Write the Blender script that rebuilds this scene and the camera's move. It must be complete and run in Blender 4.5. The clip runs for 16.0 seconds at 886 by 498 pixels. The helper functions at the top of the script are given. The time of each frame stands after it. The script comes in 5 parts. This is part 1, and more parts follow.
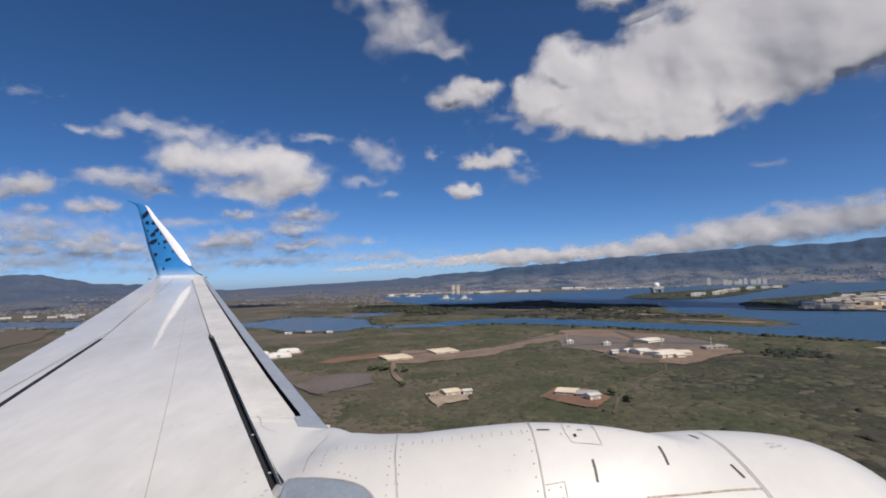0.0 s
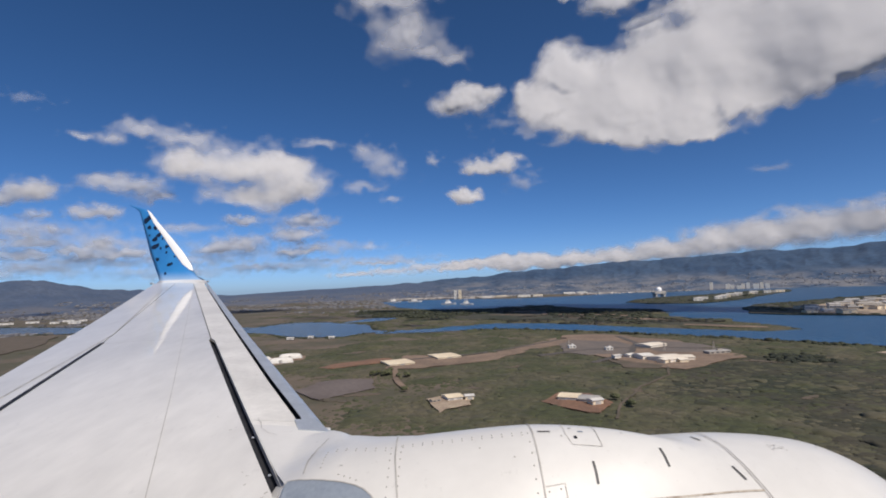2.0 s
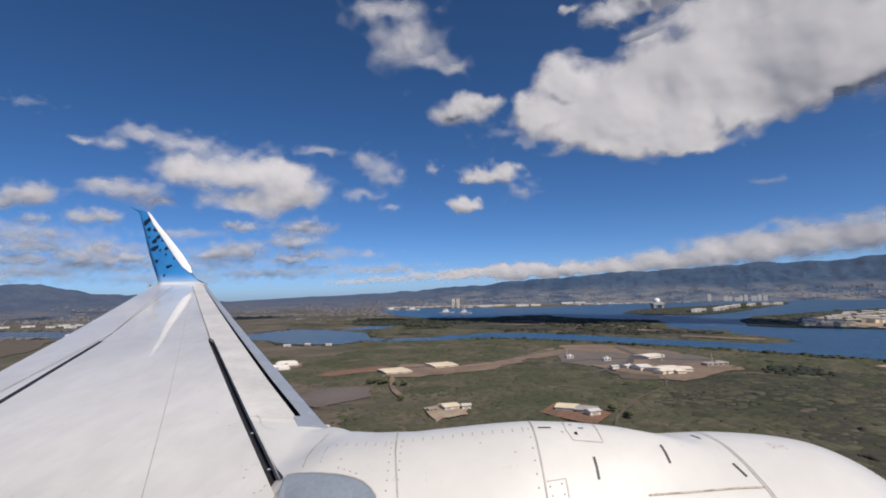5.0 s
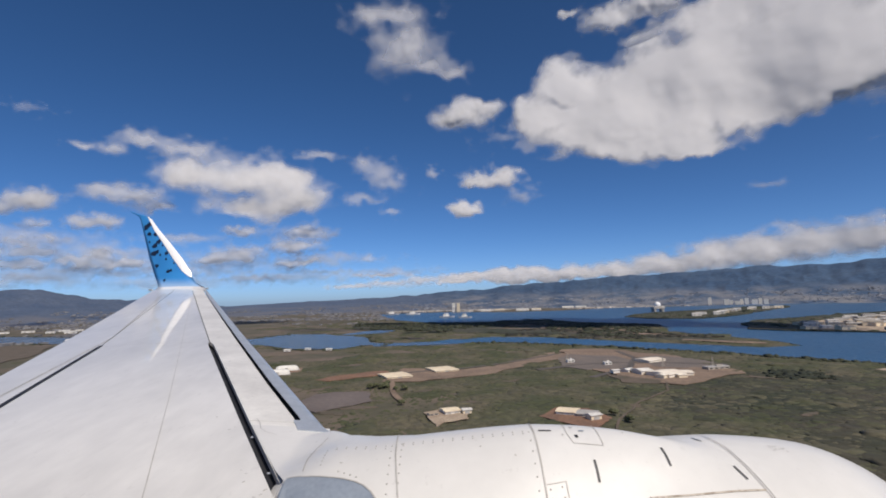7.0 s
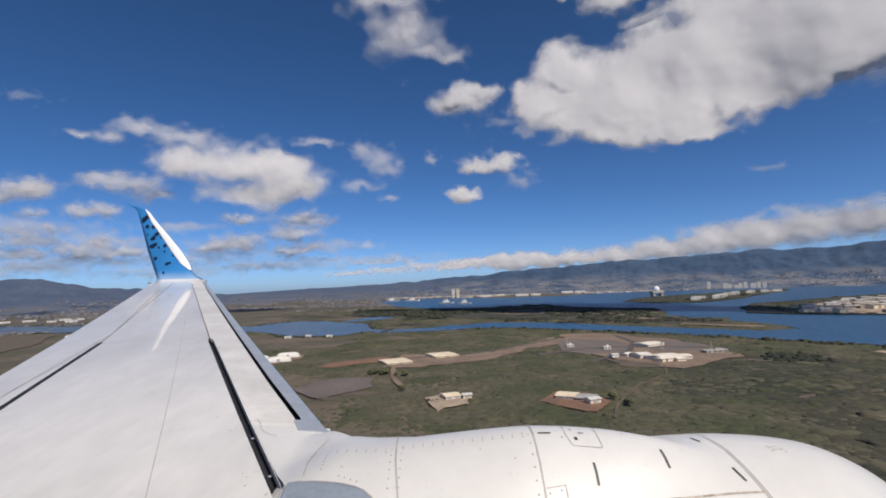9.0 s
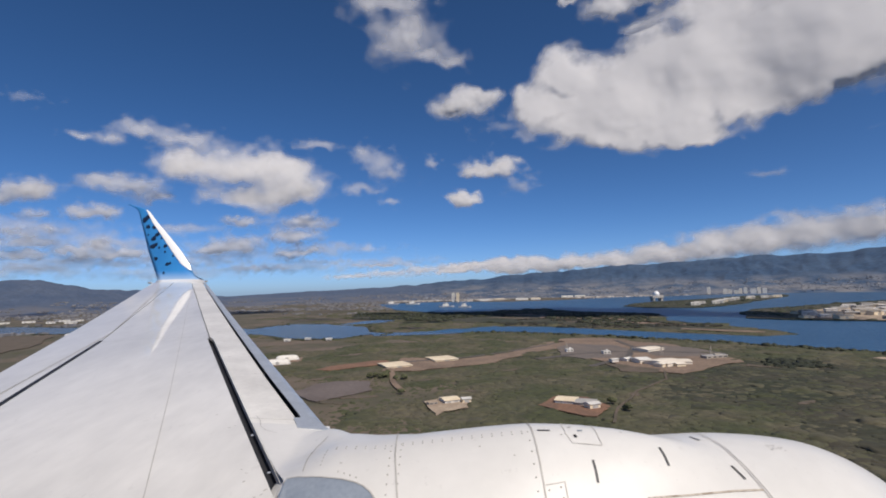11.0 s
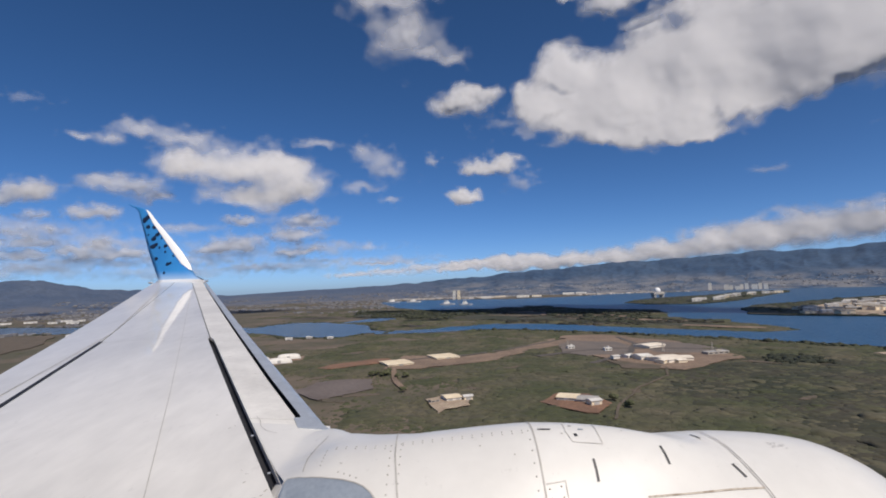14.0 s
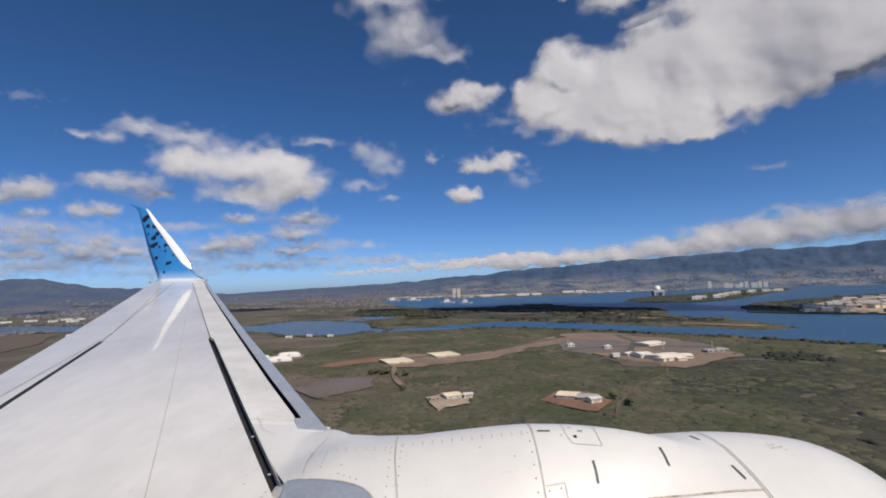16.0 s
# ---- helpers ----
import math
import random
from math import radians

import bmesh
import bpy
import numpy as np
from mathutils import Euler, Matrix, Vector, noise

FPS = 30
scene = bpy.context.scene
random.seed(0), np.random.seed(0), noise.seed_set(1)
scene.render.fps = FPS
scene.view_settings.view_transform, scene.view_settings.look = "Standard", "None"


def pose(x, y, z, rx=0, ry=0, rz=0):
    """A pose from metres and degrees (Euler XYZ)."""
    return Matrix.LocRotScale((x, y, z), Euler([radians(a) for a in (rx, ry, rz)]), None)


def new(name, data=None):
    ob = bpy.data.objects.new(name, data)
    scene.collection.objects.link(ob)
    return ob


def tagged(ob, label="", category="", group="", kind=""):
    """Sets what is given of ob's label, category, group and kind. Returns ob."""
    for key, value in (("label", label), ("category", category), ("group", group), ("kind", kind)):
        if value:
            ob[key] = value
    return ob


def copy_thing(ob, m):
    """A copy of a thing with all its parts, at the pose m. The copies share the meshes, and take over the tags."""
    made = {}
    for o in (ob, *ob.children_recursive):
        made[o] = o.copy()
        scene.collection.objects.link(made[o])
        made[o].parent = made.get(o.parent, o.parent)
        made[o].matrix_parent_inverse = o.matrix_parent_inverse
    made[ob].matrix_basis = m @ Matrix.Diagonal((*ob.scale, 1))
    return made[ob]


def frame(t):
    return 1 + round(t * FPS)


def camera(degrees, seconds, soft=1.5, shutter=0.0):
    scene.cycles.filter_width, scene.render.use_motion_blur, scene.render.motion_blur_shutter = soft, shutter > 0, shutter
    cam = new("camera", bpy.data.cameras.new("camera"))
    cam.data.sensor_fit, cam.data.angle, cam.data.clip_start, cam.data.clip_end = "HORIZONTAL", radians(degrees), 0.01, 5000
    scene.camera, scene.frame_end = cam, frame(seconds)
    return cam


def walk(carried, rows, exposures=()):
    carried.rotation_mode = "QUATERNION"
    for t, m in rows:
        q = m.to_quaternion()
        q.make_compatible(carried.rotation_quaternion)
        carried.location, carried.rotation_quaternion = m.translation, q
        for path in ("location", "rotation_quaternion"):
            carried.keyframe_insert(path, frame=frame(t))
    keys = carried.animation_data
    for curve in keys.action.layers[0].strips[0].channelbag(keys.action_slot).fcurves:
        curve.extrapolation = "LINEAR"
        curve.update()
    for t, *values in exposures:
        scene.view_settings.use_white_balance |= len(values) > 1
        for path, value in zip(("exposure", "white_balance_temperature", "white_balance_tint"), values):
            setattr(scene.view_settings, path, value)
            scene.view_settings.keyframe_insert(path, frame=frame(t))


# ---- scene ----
# ---- camera and its path ----
cam = camera(82.0, 16.0, 1.8)
EYE = 80.0
ROWS = [
    (0.0, 0.004, 0.003, 0.044, 3.49, 1.86, -0.04),
    (0.5, 0.005, 0.000, 0.035, 3.72, 1.75, 0.01),
    (1.0, 0.006, -0.004, 0.022, 3.92, 1.79, 0.03),
    (1.5, 0.013, 0.004, 0.009, 4.07, 1.84, 0.13),
    (2.0, 0.017, 0.000, 0.020, 4.05, 1.97, 0.16),
    (2.5, 0.012, 0.004, 0.043, 3.91, 2.04, 0.16),
    (3.0, 0.009, 0.009, 0.040, 3.71, 1.98, 0.13),
    (3.5, 0.002, 0.001, 0.010, 3.87, 1.81, 0.04),
    (4.0, -0.010, -0.006, -0.036, 4.35, 1.51, -0.09),
    (6.5, -0.016, -0.011, -0.087, 5.38, 1.26, -0.04),
    (7.0, -0.011, -0.013, -0.085, 5.48, 1.45, -0.02),
    (7.5, -0.002, -0.000, -0.062, 5.31, 1.62, 0.02),
    (8.0, -0.002, -0.001, -0.035, 4.92, 1.77, -0.03),
    (8.5, 0.000, 0.000, -0.001, 4.46, 1.87, -0.04),
    (9.0, -0.001, 0.003, 0.036, 3.93, 1.91, -0.06),
    (11.5, -0.007, -0.008, -0.015, 4.45, 1.50, -0.08),
    (12.0, 0.003, 0.001, -0.013, 4.51, 1.65, -0.01),
    (12.5, 0.011, 0.003, -0.002, 4.39, 1.88, 0.04),
    (13.0, 0.010, -0.000, 0.001, 4.22, 1.98, 0.04),
    (13.5, 0.011, 0.004, 0.008, 4.13, 2.03, 0.05),
    (14.0, 0.007, 0.006, 0.000, 4.09, 1.92, 0.03),
    (14.5, -0.001, 0.002, -0.014, 4.18, 1.75, -0.05),
    (15.0, 0.000, -0.002, -0.009, 4.33, 1.72, -0.03),
    (15.5, 0.005, 0.004, 0.021, 4.15, 1.86, 0.02),
    (16.0, 0.009, 0.003, 0.025, 3.89, 1.94, 0.03),
]
walk(cam, [(t, pose(x, y, EYE + z, 90 + pitch, lean, yaw)) for t, x, y, z, pitch, lean, yaw in ROWS])

# ---- sky, sun ----
SUN = Vector((0.36, -0.53, 0.765)).normalized()
world = bpy.data.worlds.new("sky")
scene.world = world
world.use_nodes = True
wn = world.node_tree.nodes
sky = wn.new("ShaderNodeTexSky")
sky.sky_type = "NISHITA"
sky.sun_disc = False
sky.sun_elevation = math.asin(SUN.z)
sky.sun_rotation = math.atan2(SUN.x, SUN.y)
sky.altitude = 2600
sky.air_density = 0.5
sky.dust_density = 6.0
sky.ozone_density = 3.2
wn["Background"].inputs["Strength"].default_value = 0.133
deep_sky = wn.new("ShaderNodeHueSaturation")
deep_sky.inputs["Saturation"].default_value = 1.20
world.node_tree.links.new(sky.outputs[0], deep_sky.inputs["Color"])
world.node_tree.links.new(deep_sky.outputs[0], wn["Background"].inputs["Color"])
sun_data = bpy.data.lights.new("sun", "SUN")
sun_data.energy = 4.0
sun_data.angle = radians(0.53)
sun_data.color = (1.0, 0.905, 0.78)
sun = new("sun", sun_data)
sun.matrix_world = SUN.to_track_quat("Z", "Y").to_matrix().to_4x4()
scene.view_settings.exposure = 0.0

# ---- materials ----


def material(name, color, rough=0.6, color2=None, scale=1.0, fine=0.0, bump=0.0, bump_scale=20.0, metallic=0.0, coat=0.0, per_object=0.0, per_island=0.0, detail=6.0, specks=0.0, low=0.35, high=0.65, stretch=(1, 1, 1), coat_rough=0.05):
    """Two tones in a broad noise, a finer grain over them, and relief."""
    m = bpy.data.materials.new(name)
    m.use_nodes = True
    nt = m.node_tree
    n, l = nt.nodes, nt.links
    b = n["Principled BSDF"]
    b.inputs["Roughness"].default_value = rough
    b.inputs["Metallic"].default_value = metallic
    b.inputs["Coat Weight"].default_value = coat
    b.inputs["Coat Roughness"].default_value = coat_rough
    tc = n.new("ShaderNodeTexCoord")
    mp = n.new("ShaderNodeMapping")
    mp.inputs["Scale"].default_value = stretch
    l.new(tc.outputs["Object"], mp.inputs["Vector"])
    big = n.new("ShaderNodeTexNoise")
    big.inputs["Scale"].default_value = scale
    big.inputs["Detail"].default_value = detail
    l.new(mp.outputs[0], big.inputs["Vector"])
    ramp = n.new("ShaderNodeValToRGB")
    ramp.color_ramp.elements[0].position, ramp.color_ramp.elements[1].position = low, high
    c2 = color2 or tuple(c * 0.85 for c in color)
    ramp.color_ramp.elements[0].color, ramp.color_ramp.elements[1].color = (*color, 1), (*c2, 1)
    l.new(big.outputs["Fac"], ramp.inputs[0])
    out = ramp.outputs[0]
    if fine:
        g = n.new("ShaderNodeTexNoise")
        g.inputs["Scale"].default_value = scale * 9
        g.inputs["Detail"].default_value = 5
        l.new(mp.outputs[0], g.inputs["Vector"])
        rng = n.new("ShaderNodeMapRange")
        rng.inputs["From Min"].default_value, rng.inputs["From Max"].default_value = 0.3, 0.7
        rng.inputs["To Min"].default_value, rng.inputs["To Max"].default_value = 1 - fine, 1 + fine
        l.new(g.outputs["Fac"], rng.inputs["Value"])
        mul = n.new("ShaderNodeVectorMath")
        mul.operation = "SCALE"
        l.new(out, mul.inputs[0])
        l.new(rng.outputs[0], mul.inputs["Scale"])
        out = mul.outputs[0]
    if specks:
        d = n.new("ShaderNodeTexNoise")
        d.inputs["Scale"].default_value = scale * 14
        d.inputs["Detail"].default_value = 8
        d.inputs["Roughness"].default_value = 0.7
        l.new(mp.outputs[0], d.inputs["Vector"])
        rng = n.new("ShaderNodeMapRange")
        rng.inputs["From Min"].default_value, rng.inputs["From Max"].default_value = 0.60, 0.74
        rng.inputs["To Min"].default_value, rng.inputs["To Max"].default_value = 1.0, 1 - specks
        l.new(d.outputs["Fac"], rng.inputs["Value"])
        mul = n.new("ShaderNodeVectorMath")
        mul.operation = "SCALE"
        l.new(out, mul.inputs[0])
        l.new(rng.outputs[0], mul.inputs["Scale"])
        out = mul.outputs[0]
    for amount, node, socket in ((per_object, "ShaderNodeObjectInfo", "Random"), (per_island, "ShaderNodeNewGeometry", "Random Per Island")):
        if amount:
            o = n.new(node)
            rng = n.new("ShaderNodeMapRange")
            rng.inputs["To Min"].default_value, rng.inputs["To Max"].default_value = 1 - amount, 1 + amount
            l.new(o.outputs[socket], rng.inputs["Value"])
            mul = n.new("ShaderNodeVectorMath")
            mul.operation = "SCALE"
            l.new(out, mul.inputs[0])
            l.new(rng.outputs[0], mul.inputs["Scale"])
            out = mul.outputs[0]
    l.new(out, b.inputs["Base Color"])
    if bump:
        t = n.new("ShaderNodeTexNoise")
        t.inputs["Scale"].default_value = bump_scale
        t.inputs["Detail"].default_value = 4
        l.new(mp.outputs[0], t.inputs["Vector"])
        bp = n.new("ShaderNodeBump")
        bp.inputs["Strength"].default_value = min(1.0, bump)
        bp.inputs["Distance"].default_value = bump / bump_scale
        l.new(t.outputs["Fac"], bp.inputs["Height"])
        l.new(bp.outputs[0], b.inputs["Normal"])
    return m


wing_paint = material("wing_paint", (0.80, 0.785, 0.755), 0.35, (0.66, 0.648, 0.625), 0.9, 0.05, specks=0.16, coat=0.8, stretch=(1, 0.35, 1))
slat_paint = material("slat_paint", (0.76, 0.745, 0.71), 0.34, (0.61, 0.595, 0.565), 1.6, 0.05, specks=0.35, coat=0.2)
cowl_paint = material("cowl_paint", (0.68, 0.676, 0.665), 0.42, (0.625, 0.62, 0.61), 1.1, 0.02, specks=0.14, coat=0.28, coat_rough=0.16)
bare_metal = material("bare_metal", (0.56, 0.60, 0.65), 0.36, (0.48, 0.52, 0.57), 5.0, 0.06, metallic=0.45)
krueger_grey = material("krueger_grey", (0.27, 0.31, 0.37), 0.35, (0.20, 0.24, 0.30), 4.0, 0.08, coat=0.3)
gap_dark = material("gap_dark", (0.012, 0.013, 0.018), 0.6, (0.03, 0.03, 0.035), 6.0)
seam_grey = material("seam_grey", (0.34, 0.33, 0.32), 0.6, (0.46, 0.45, 0.44), 8.0)
slot_dark = material("slot_dark", (0.05, 0.05, 0.055), 0.6, (0.10, 0.10, 0.105), 14.0)
cowl_seam = material("cowl_seam", (0.40, 0.385, 0.37), 0.6, (0.50, 0.485, 0.47), 8.0)
hatch_line = material("hatch_line", (0.50, 0.485, 0.46), 0.6, (0.60, 0.585, 0.56), 8.0)
rivet_grey = material("rivet_grey", (0.26, 0.25, 0.24), 0.5, (0.42, 0.41, 0.40), 30.0)
white_gloss = material("white_gloss", (0.86, 0.86, 0.86), 0.2, (0.82, 0.82, 0.82), 3.0, coat=0.5)
winglet_blue = material("winglet_blue", (0.04, 0.245, 0.58), 0.3, (0.03, 0.20, 0.52), 1.5, coat=0.3)


def fade_to_white(m, z0, z1):
    """The paint runs from white at height z0 into its own colour at z1."""
    nt = m.node_tree
    b = nt.nodes["Principled BSDF"]
    old = b.inputs["Base Color"].links[0].from_socket
    tc = nt.nodes.new("ShaderNodeTexCoord")
    sep = nt.nodes.new("ShaderNodeSeparateXYZ")
    rng = nt.nodes.new("ShaderNodeMapRange")
    rng.interpolation_type = "SMOOTHSTEP"
    rng.inputs["From Min"].default_value, rng.inputs["From Max"].default_value = z0, z1
    mix = nt.nodes.new("ShaderNodeMix")
    mix.data_type = "RGBA"
    mix.inputs["A"].default_value = (0.50, 0.60, 0.70, 1)
    nt.links.new(tc.outputs["Object"], sep.inputs[0])
    nt.links.new(sep.outputs["Z"], rng.inputs["Value"])
    nt.links.new(rng.outputs[0], mix.inputs["Factor"])
    nt.links.new(old, mix.inputs["B"])
    nt.links.new(mix.outputs["Result"], b.inputs["Base Color"])


fade_to_white(winglet_blue, -1.05, -0.55)
spot_navy = material("spot_navy", (0.006, 0.012, 0.035), 0.35, (0.01, 0.02, 0.05), 10.0, coat=0.3)
stain_brown = material("stain_brown", (0.30, 0.25, 0.20), 0.8, (0.55, 0.50, 0.44), 25.0)
grime = material("grime", (0.33, 0.32, 0.30), 0.7, (0.42, 0.41, 0.39), 12.0)

soil = material("soil", (0.140, 0.108, 0.082), 0.95, (0.078, 0.072, 0.046), 0.010, 0.18, detail=10.0, low=0.36, high=0.56)
dirt_brown = material("dirt_brown", (0.125, 0.096, 0.074), 0.95, (0.085, 0.072, 0.050), 0.06, 0.2, detail=8.0)
dirt_pale = material("dirt_pale", (0.23, 0.165, 0.12), 0.95, (0.16, 0.115, 0.085), 0.03, 0.25, detail=8.0)
dirt_red = material("dirt_red", (0.23, 0.125, 0.078), 0.95, (0.15, 0.09, 0.062), 0.05, 0.25)
mud_grey = material("mud_grey", (0.150, 0.124, 0.115), 0.9, (0.112, 0.092, 0.084), 0.03, 0.15)
yard_grey = material("yard_grey", (0.125, 0.108, 0.098), 0.9, (0.165, 0.135, 0.115), 0.05, 0.2, detail=8.0)
sand = material("sand", (0.42, 0.34, 0.25), 0.95, (0.27, 0.20, 0.15), 0.08, 0.25)
asphalt = material("asphalt", (0.075, 0.068, 0.062), 0.9, (0.105, 0.09, 0.08), 0.05, 0.15)
shrub_leaf = material("shrub_leaf", (0.050, 0.056, 0.025), 0.95, (0.092, 0.082, 0.052), 0.020, 0.25, per_island=0.14, detail=9.0, low=0.40, high=0.64)
tree_leaf = material("tree_leaf", (0.030, 0.036, 0.020), 0.9, (0.046, 0.050, 0.028), 0.8, 0.4, per_island=0.3)
dark_scrub_leaf = material("dark_scrub_leaf", (0.027, 0.032, 0.016), 0.95, (0.054, 0.048, 0.031), 0.018, 0.25, per_island=0.08, detail=9.0, low=0.40, high=0.66)
mangrove_leaf = material("mangrove_leaf", (0.026, 0.028, 0.018), 0.9, (0.050, 0.043, 0.032), 0.02, 0.4, per_island=0.35, detail=8.0)
dark_clump_leaf = material("dark_clump_leaf", (0.020, 0.026, 0.016), 0.95, (0.032, 0.036, 0.022), 0.3, 0.3, per_island=0.2)
bush_leaf = material("bush_leaf", (0.064, 0.072, 0.032), 0.9, (0.080, 0.082, 0.040), 0.8, 0.3, per_island=0.25)
bark = material("bark", (0.12, 0.09, 0.065), 0.9, (0.08, 0.06, 0.045), 3.0, 0.2)
island_scrub = material("island_scrub", (0.036, 0.040, 0.022), 0.95, (0.068, 0.060, 0.042), 0.012, 0.4, detail=10.0, low=0.45, high=0.65)
# slope greens pushed to blue: distance haze is mixed into both base colours
mountain_haze_blue = material("mountain_haze_blue", (0.024, 0.056, 0.116), 1.0, (0.042, 0.078, 0.140), 0.004, 0.3, detail=10.0)
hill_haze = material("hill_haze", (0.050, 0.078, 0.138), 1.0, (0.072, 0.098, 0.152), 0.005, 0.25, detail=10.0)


def dry_foot(m, z0, z1, color):
    """Dry grass and streets in patches on the lower slopes, between the heights z0 and z1."""
    nt = m.node_tree
    b = nt.nodes["Principled BSDF"]
    old = b.inputs["Base Color"].links[0].from_socket
    tc = nt.nodes.new("ShaderNodeTexCoord")
    sep = nt.nodes.new("ShaderNodeSeparateXYZ")
    low = nt.nodes.new("ShaderNodeMapRange")
    low.interpolation_type = "SMOOTHSTEP"
    low.inputs["From Min"].default_value, low.inputs["From Max"].default_value = z1, z0
    spread = nt.nodes.new("ShaderNodeTexNoise")
    spread.inputs["Scale"].default_value = 0.0045
    spread.inputs["Detail"].default_value = 9
    spread.inputs["Roughness"].default_value = 0.6
    patchy = nt.nodes.new("ShaderNodeMapRange")
    patchy.inputs["From Min"].default_value, patchy.inputs["From Max"].default_value = 0.40, 0.60
    both = nt.nodes.new("ShaderNodeMath")
    both.operation = "MULTIPLY"
    mix = nt.nodes.new("ShaderNodeMix")
    mix.data_type = "RGBA"
    mix.inputs["B"].default_value = (*color, 1)
    nt.links.new(tc.outputs["Object"], sep.inputs[0])
    nt.links.new(tc.outputs["Object"], spread.inputs["Vector"])
    nt.links.new(sep.outputs["Z"], low.inputs["Value"])
    nt.links.new(spread.outputs["Fac"], patchy.inputs["Value"])
    nt.links.new(low.outputs[0], both.inputs[0])
    nt.links.new(patchy.outputs[0], both.inputs[1])
    nt.links.new(both.outputs[0], mix.inputs["Factor"])
    nt.links.new(old, mix.inputs["A"])
    nt.links.new(mix.outputs["Result"], b.inputs["Base Color"])


# the foot patches are paled and blued with the same painted haze
dry_foot(mountain_haze_blue, 40, 135, (0.175, 0.178, 0.195))
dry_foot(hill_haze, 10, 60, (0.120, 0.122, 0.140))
white_wall = material("white_wall", (0.72, 0.70, 0.66), 0.7, (0.62, 0.59, 0.54), 0.15, 0.08)
warm_white = material("warm_white", (0.80, 0.73, 0.62), 0.7, (0.68, 0.60, 0.50), 0.12, 0.12)
cream_wall = material("cream_wall", (0.78, 0.67, 0.49), 0.7, (0.66, 0.55, 0.40), 0.12, 0.1)
roof_pale = material("roof_pale", (0.62, 0.60, 0.57), 0.6, (0.50, 0.48, 0.45), 0.2, 0.12)
roof_grey = material("roof_grey", (0.32, 0.31, 0.30), 0.7, (0.42, 0.40, 0.38), 0.2, 0.12)
concrete = material("concrete", (0.40, 0.36, 0.31), 0.85, (0.30, 0.27, 0.24), 0.1, 0.15)
window_dark = material("window_dark", (0.03, 0.035, 0.045), 0.15, (0.05, 0.055, 0.06), 0.3)
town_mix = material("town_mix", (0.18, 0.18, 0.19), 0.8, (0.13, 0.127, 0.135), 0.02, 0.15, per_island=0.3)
# house colour paled towards blue, with distance haze painted in
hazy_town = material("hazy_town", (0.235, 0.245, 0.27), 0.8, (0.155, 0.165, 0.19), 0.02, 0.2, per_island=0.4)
shore_mix = material("shore_mix", (0.44, 0.41, 0.38), 0.8, (0.27, 0.25, 0.235), 0.02, 0.2, per_island=0.5)
hull_grey = material("hull_grey", (0.45, 0.46, 0.48), 0.6, (0.36, 0.37, 0.4), 0.1, 0.1)


def water_material():
    m = material("sea_water", (0.036, 0.096, 0.190), 0.3, (0.028, 0.080, 0.160), 0.003, 0.1, bump=0.6, bump_scale=0.12, detail=8.0)
    m.node_tree.nodes["Principled BSDF"].inputs["IOR"].default_value = 1.28
    return m


sea_water = water_material()
lagoon_water = material("lagoon_water", (0.070, 0.095, 0.125), 0.25, (0.056, 0.080, 0.108), 0.004, 0.1, bump=0.4, bump_scale=0.2, detail=8.0)
lagoon_water.node_tree.nodes["Principled BSDF"].inputs["IOR"].default_value = 1.33


def cloud_material():
    """White vapour: bright where dense, see-through where the body thins out. Light spreads inside it, so its normals lean towards the sun."""
    m = bpy.data.materials.new("cloud_vapour")
    m.use_nodes = True
    nt = m.node_tree
    n, l = nt.nodes, nt.links
    n.remove(n["Principled BSDF"])
    dense = n.new("ShaderNodeAttribute")
    dense.attribute_name = "vapour_share"
    soft = n.new("ShaderNodeMapRange")
    soft.interpolation_type = "SMOOTHSTEP"
    soft.inputs["From Min"].default_value, soft.inputs["From Max"].default_value = -0.02, 0.95
    l.new(dense.outputs["Fac"], soft.inputs["Value"])
    geo = n.new("ShaderNodeNewGeometry")
    lean = n.new("ShaderNodeVectorMath")
    lean.operation = "MULTIPLY_ADD"
    lean.inputs[1].default_value = (1, 1, 1)
    lean.inputs[2].default_value = SUN * 0.15
    l.new(geo.outputs["Normal"], lean.inputs[0])
    unit = n.new("ShaderNodeVectorMath")
    unit.operation = "NORMALIZE"
    l.new(lean.outputs[0], unit.inputs[0])
    white = n.new("ShaderNodeBsdfDiffuse")
    white.inputs["Color"].default_value = (0.66, 0.66, 0.675, 1)
    l.new(unit.outputs[0], white.inputs["Normal"])
    glow = n.new("ShaderNodeBsdfTranslucent")
    glow.inputs["Color"].default_value = (0.56, 0.57, 0.60, 1)
    l.new(unit.outputs[0], glow.inputs["Normal"])
    thick = n.new("ShaderNodeMixShader")
    thick.inputs[0].default_value = 0.30
    l.new(white.outputs[0], thick.inputs[1])
    l.new(glow.outputs[0], thick.inputs[2])
    clear = n.new("ShaderNodeBsdfTransparent")
    mix = n.new("ShaderNodeMixShader")
    l.new(soft.outputs[0], mix.inputs[0])
    l.new(clear.outputs[0], mix.inputs[1])
    l.new(thick.outputs[0], mix.inputs[2])
    l.new(mix.outputs[0], n["Material Output"].inputs["Surface"])
    return m


vapour = cloud_material()

# ---- helpers of this scene ----


def mesh_ob(name, verts, faces, mat, parent=None, smooth=False, label="", local=None):
    me = bpy.data.meshes.new(name)
    me.from_pydata([tuple(v) for v in verts], [], [tuple(f) for f in faces])
    me.materials.append(mat)
    if smooth:
        me.shade_smooth()
    me.update()
    ob = new(name, me)
    if parent is not None:
        ob.parent = parent
    if local is not None:
        ob.matrix_basis = local
    if label:
        ob["label"] = label
    return ob


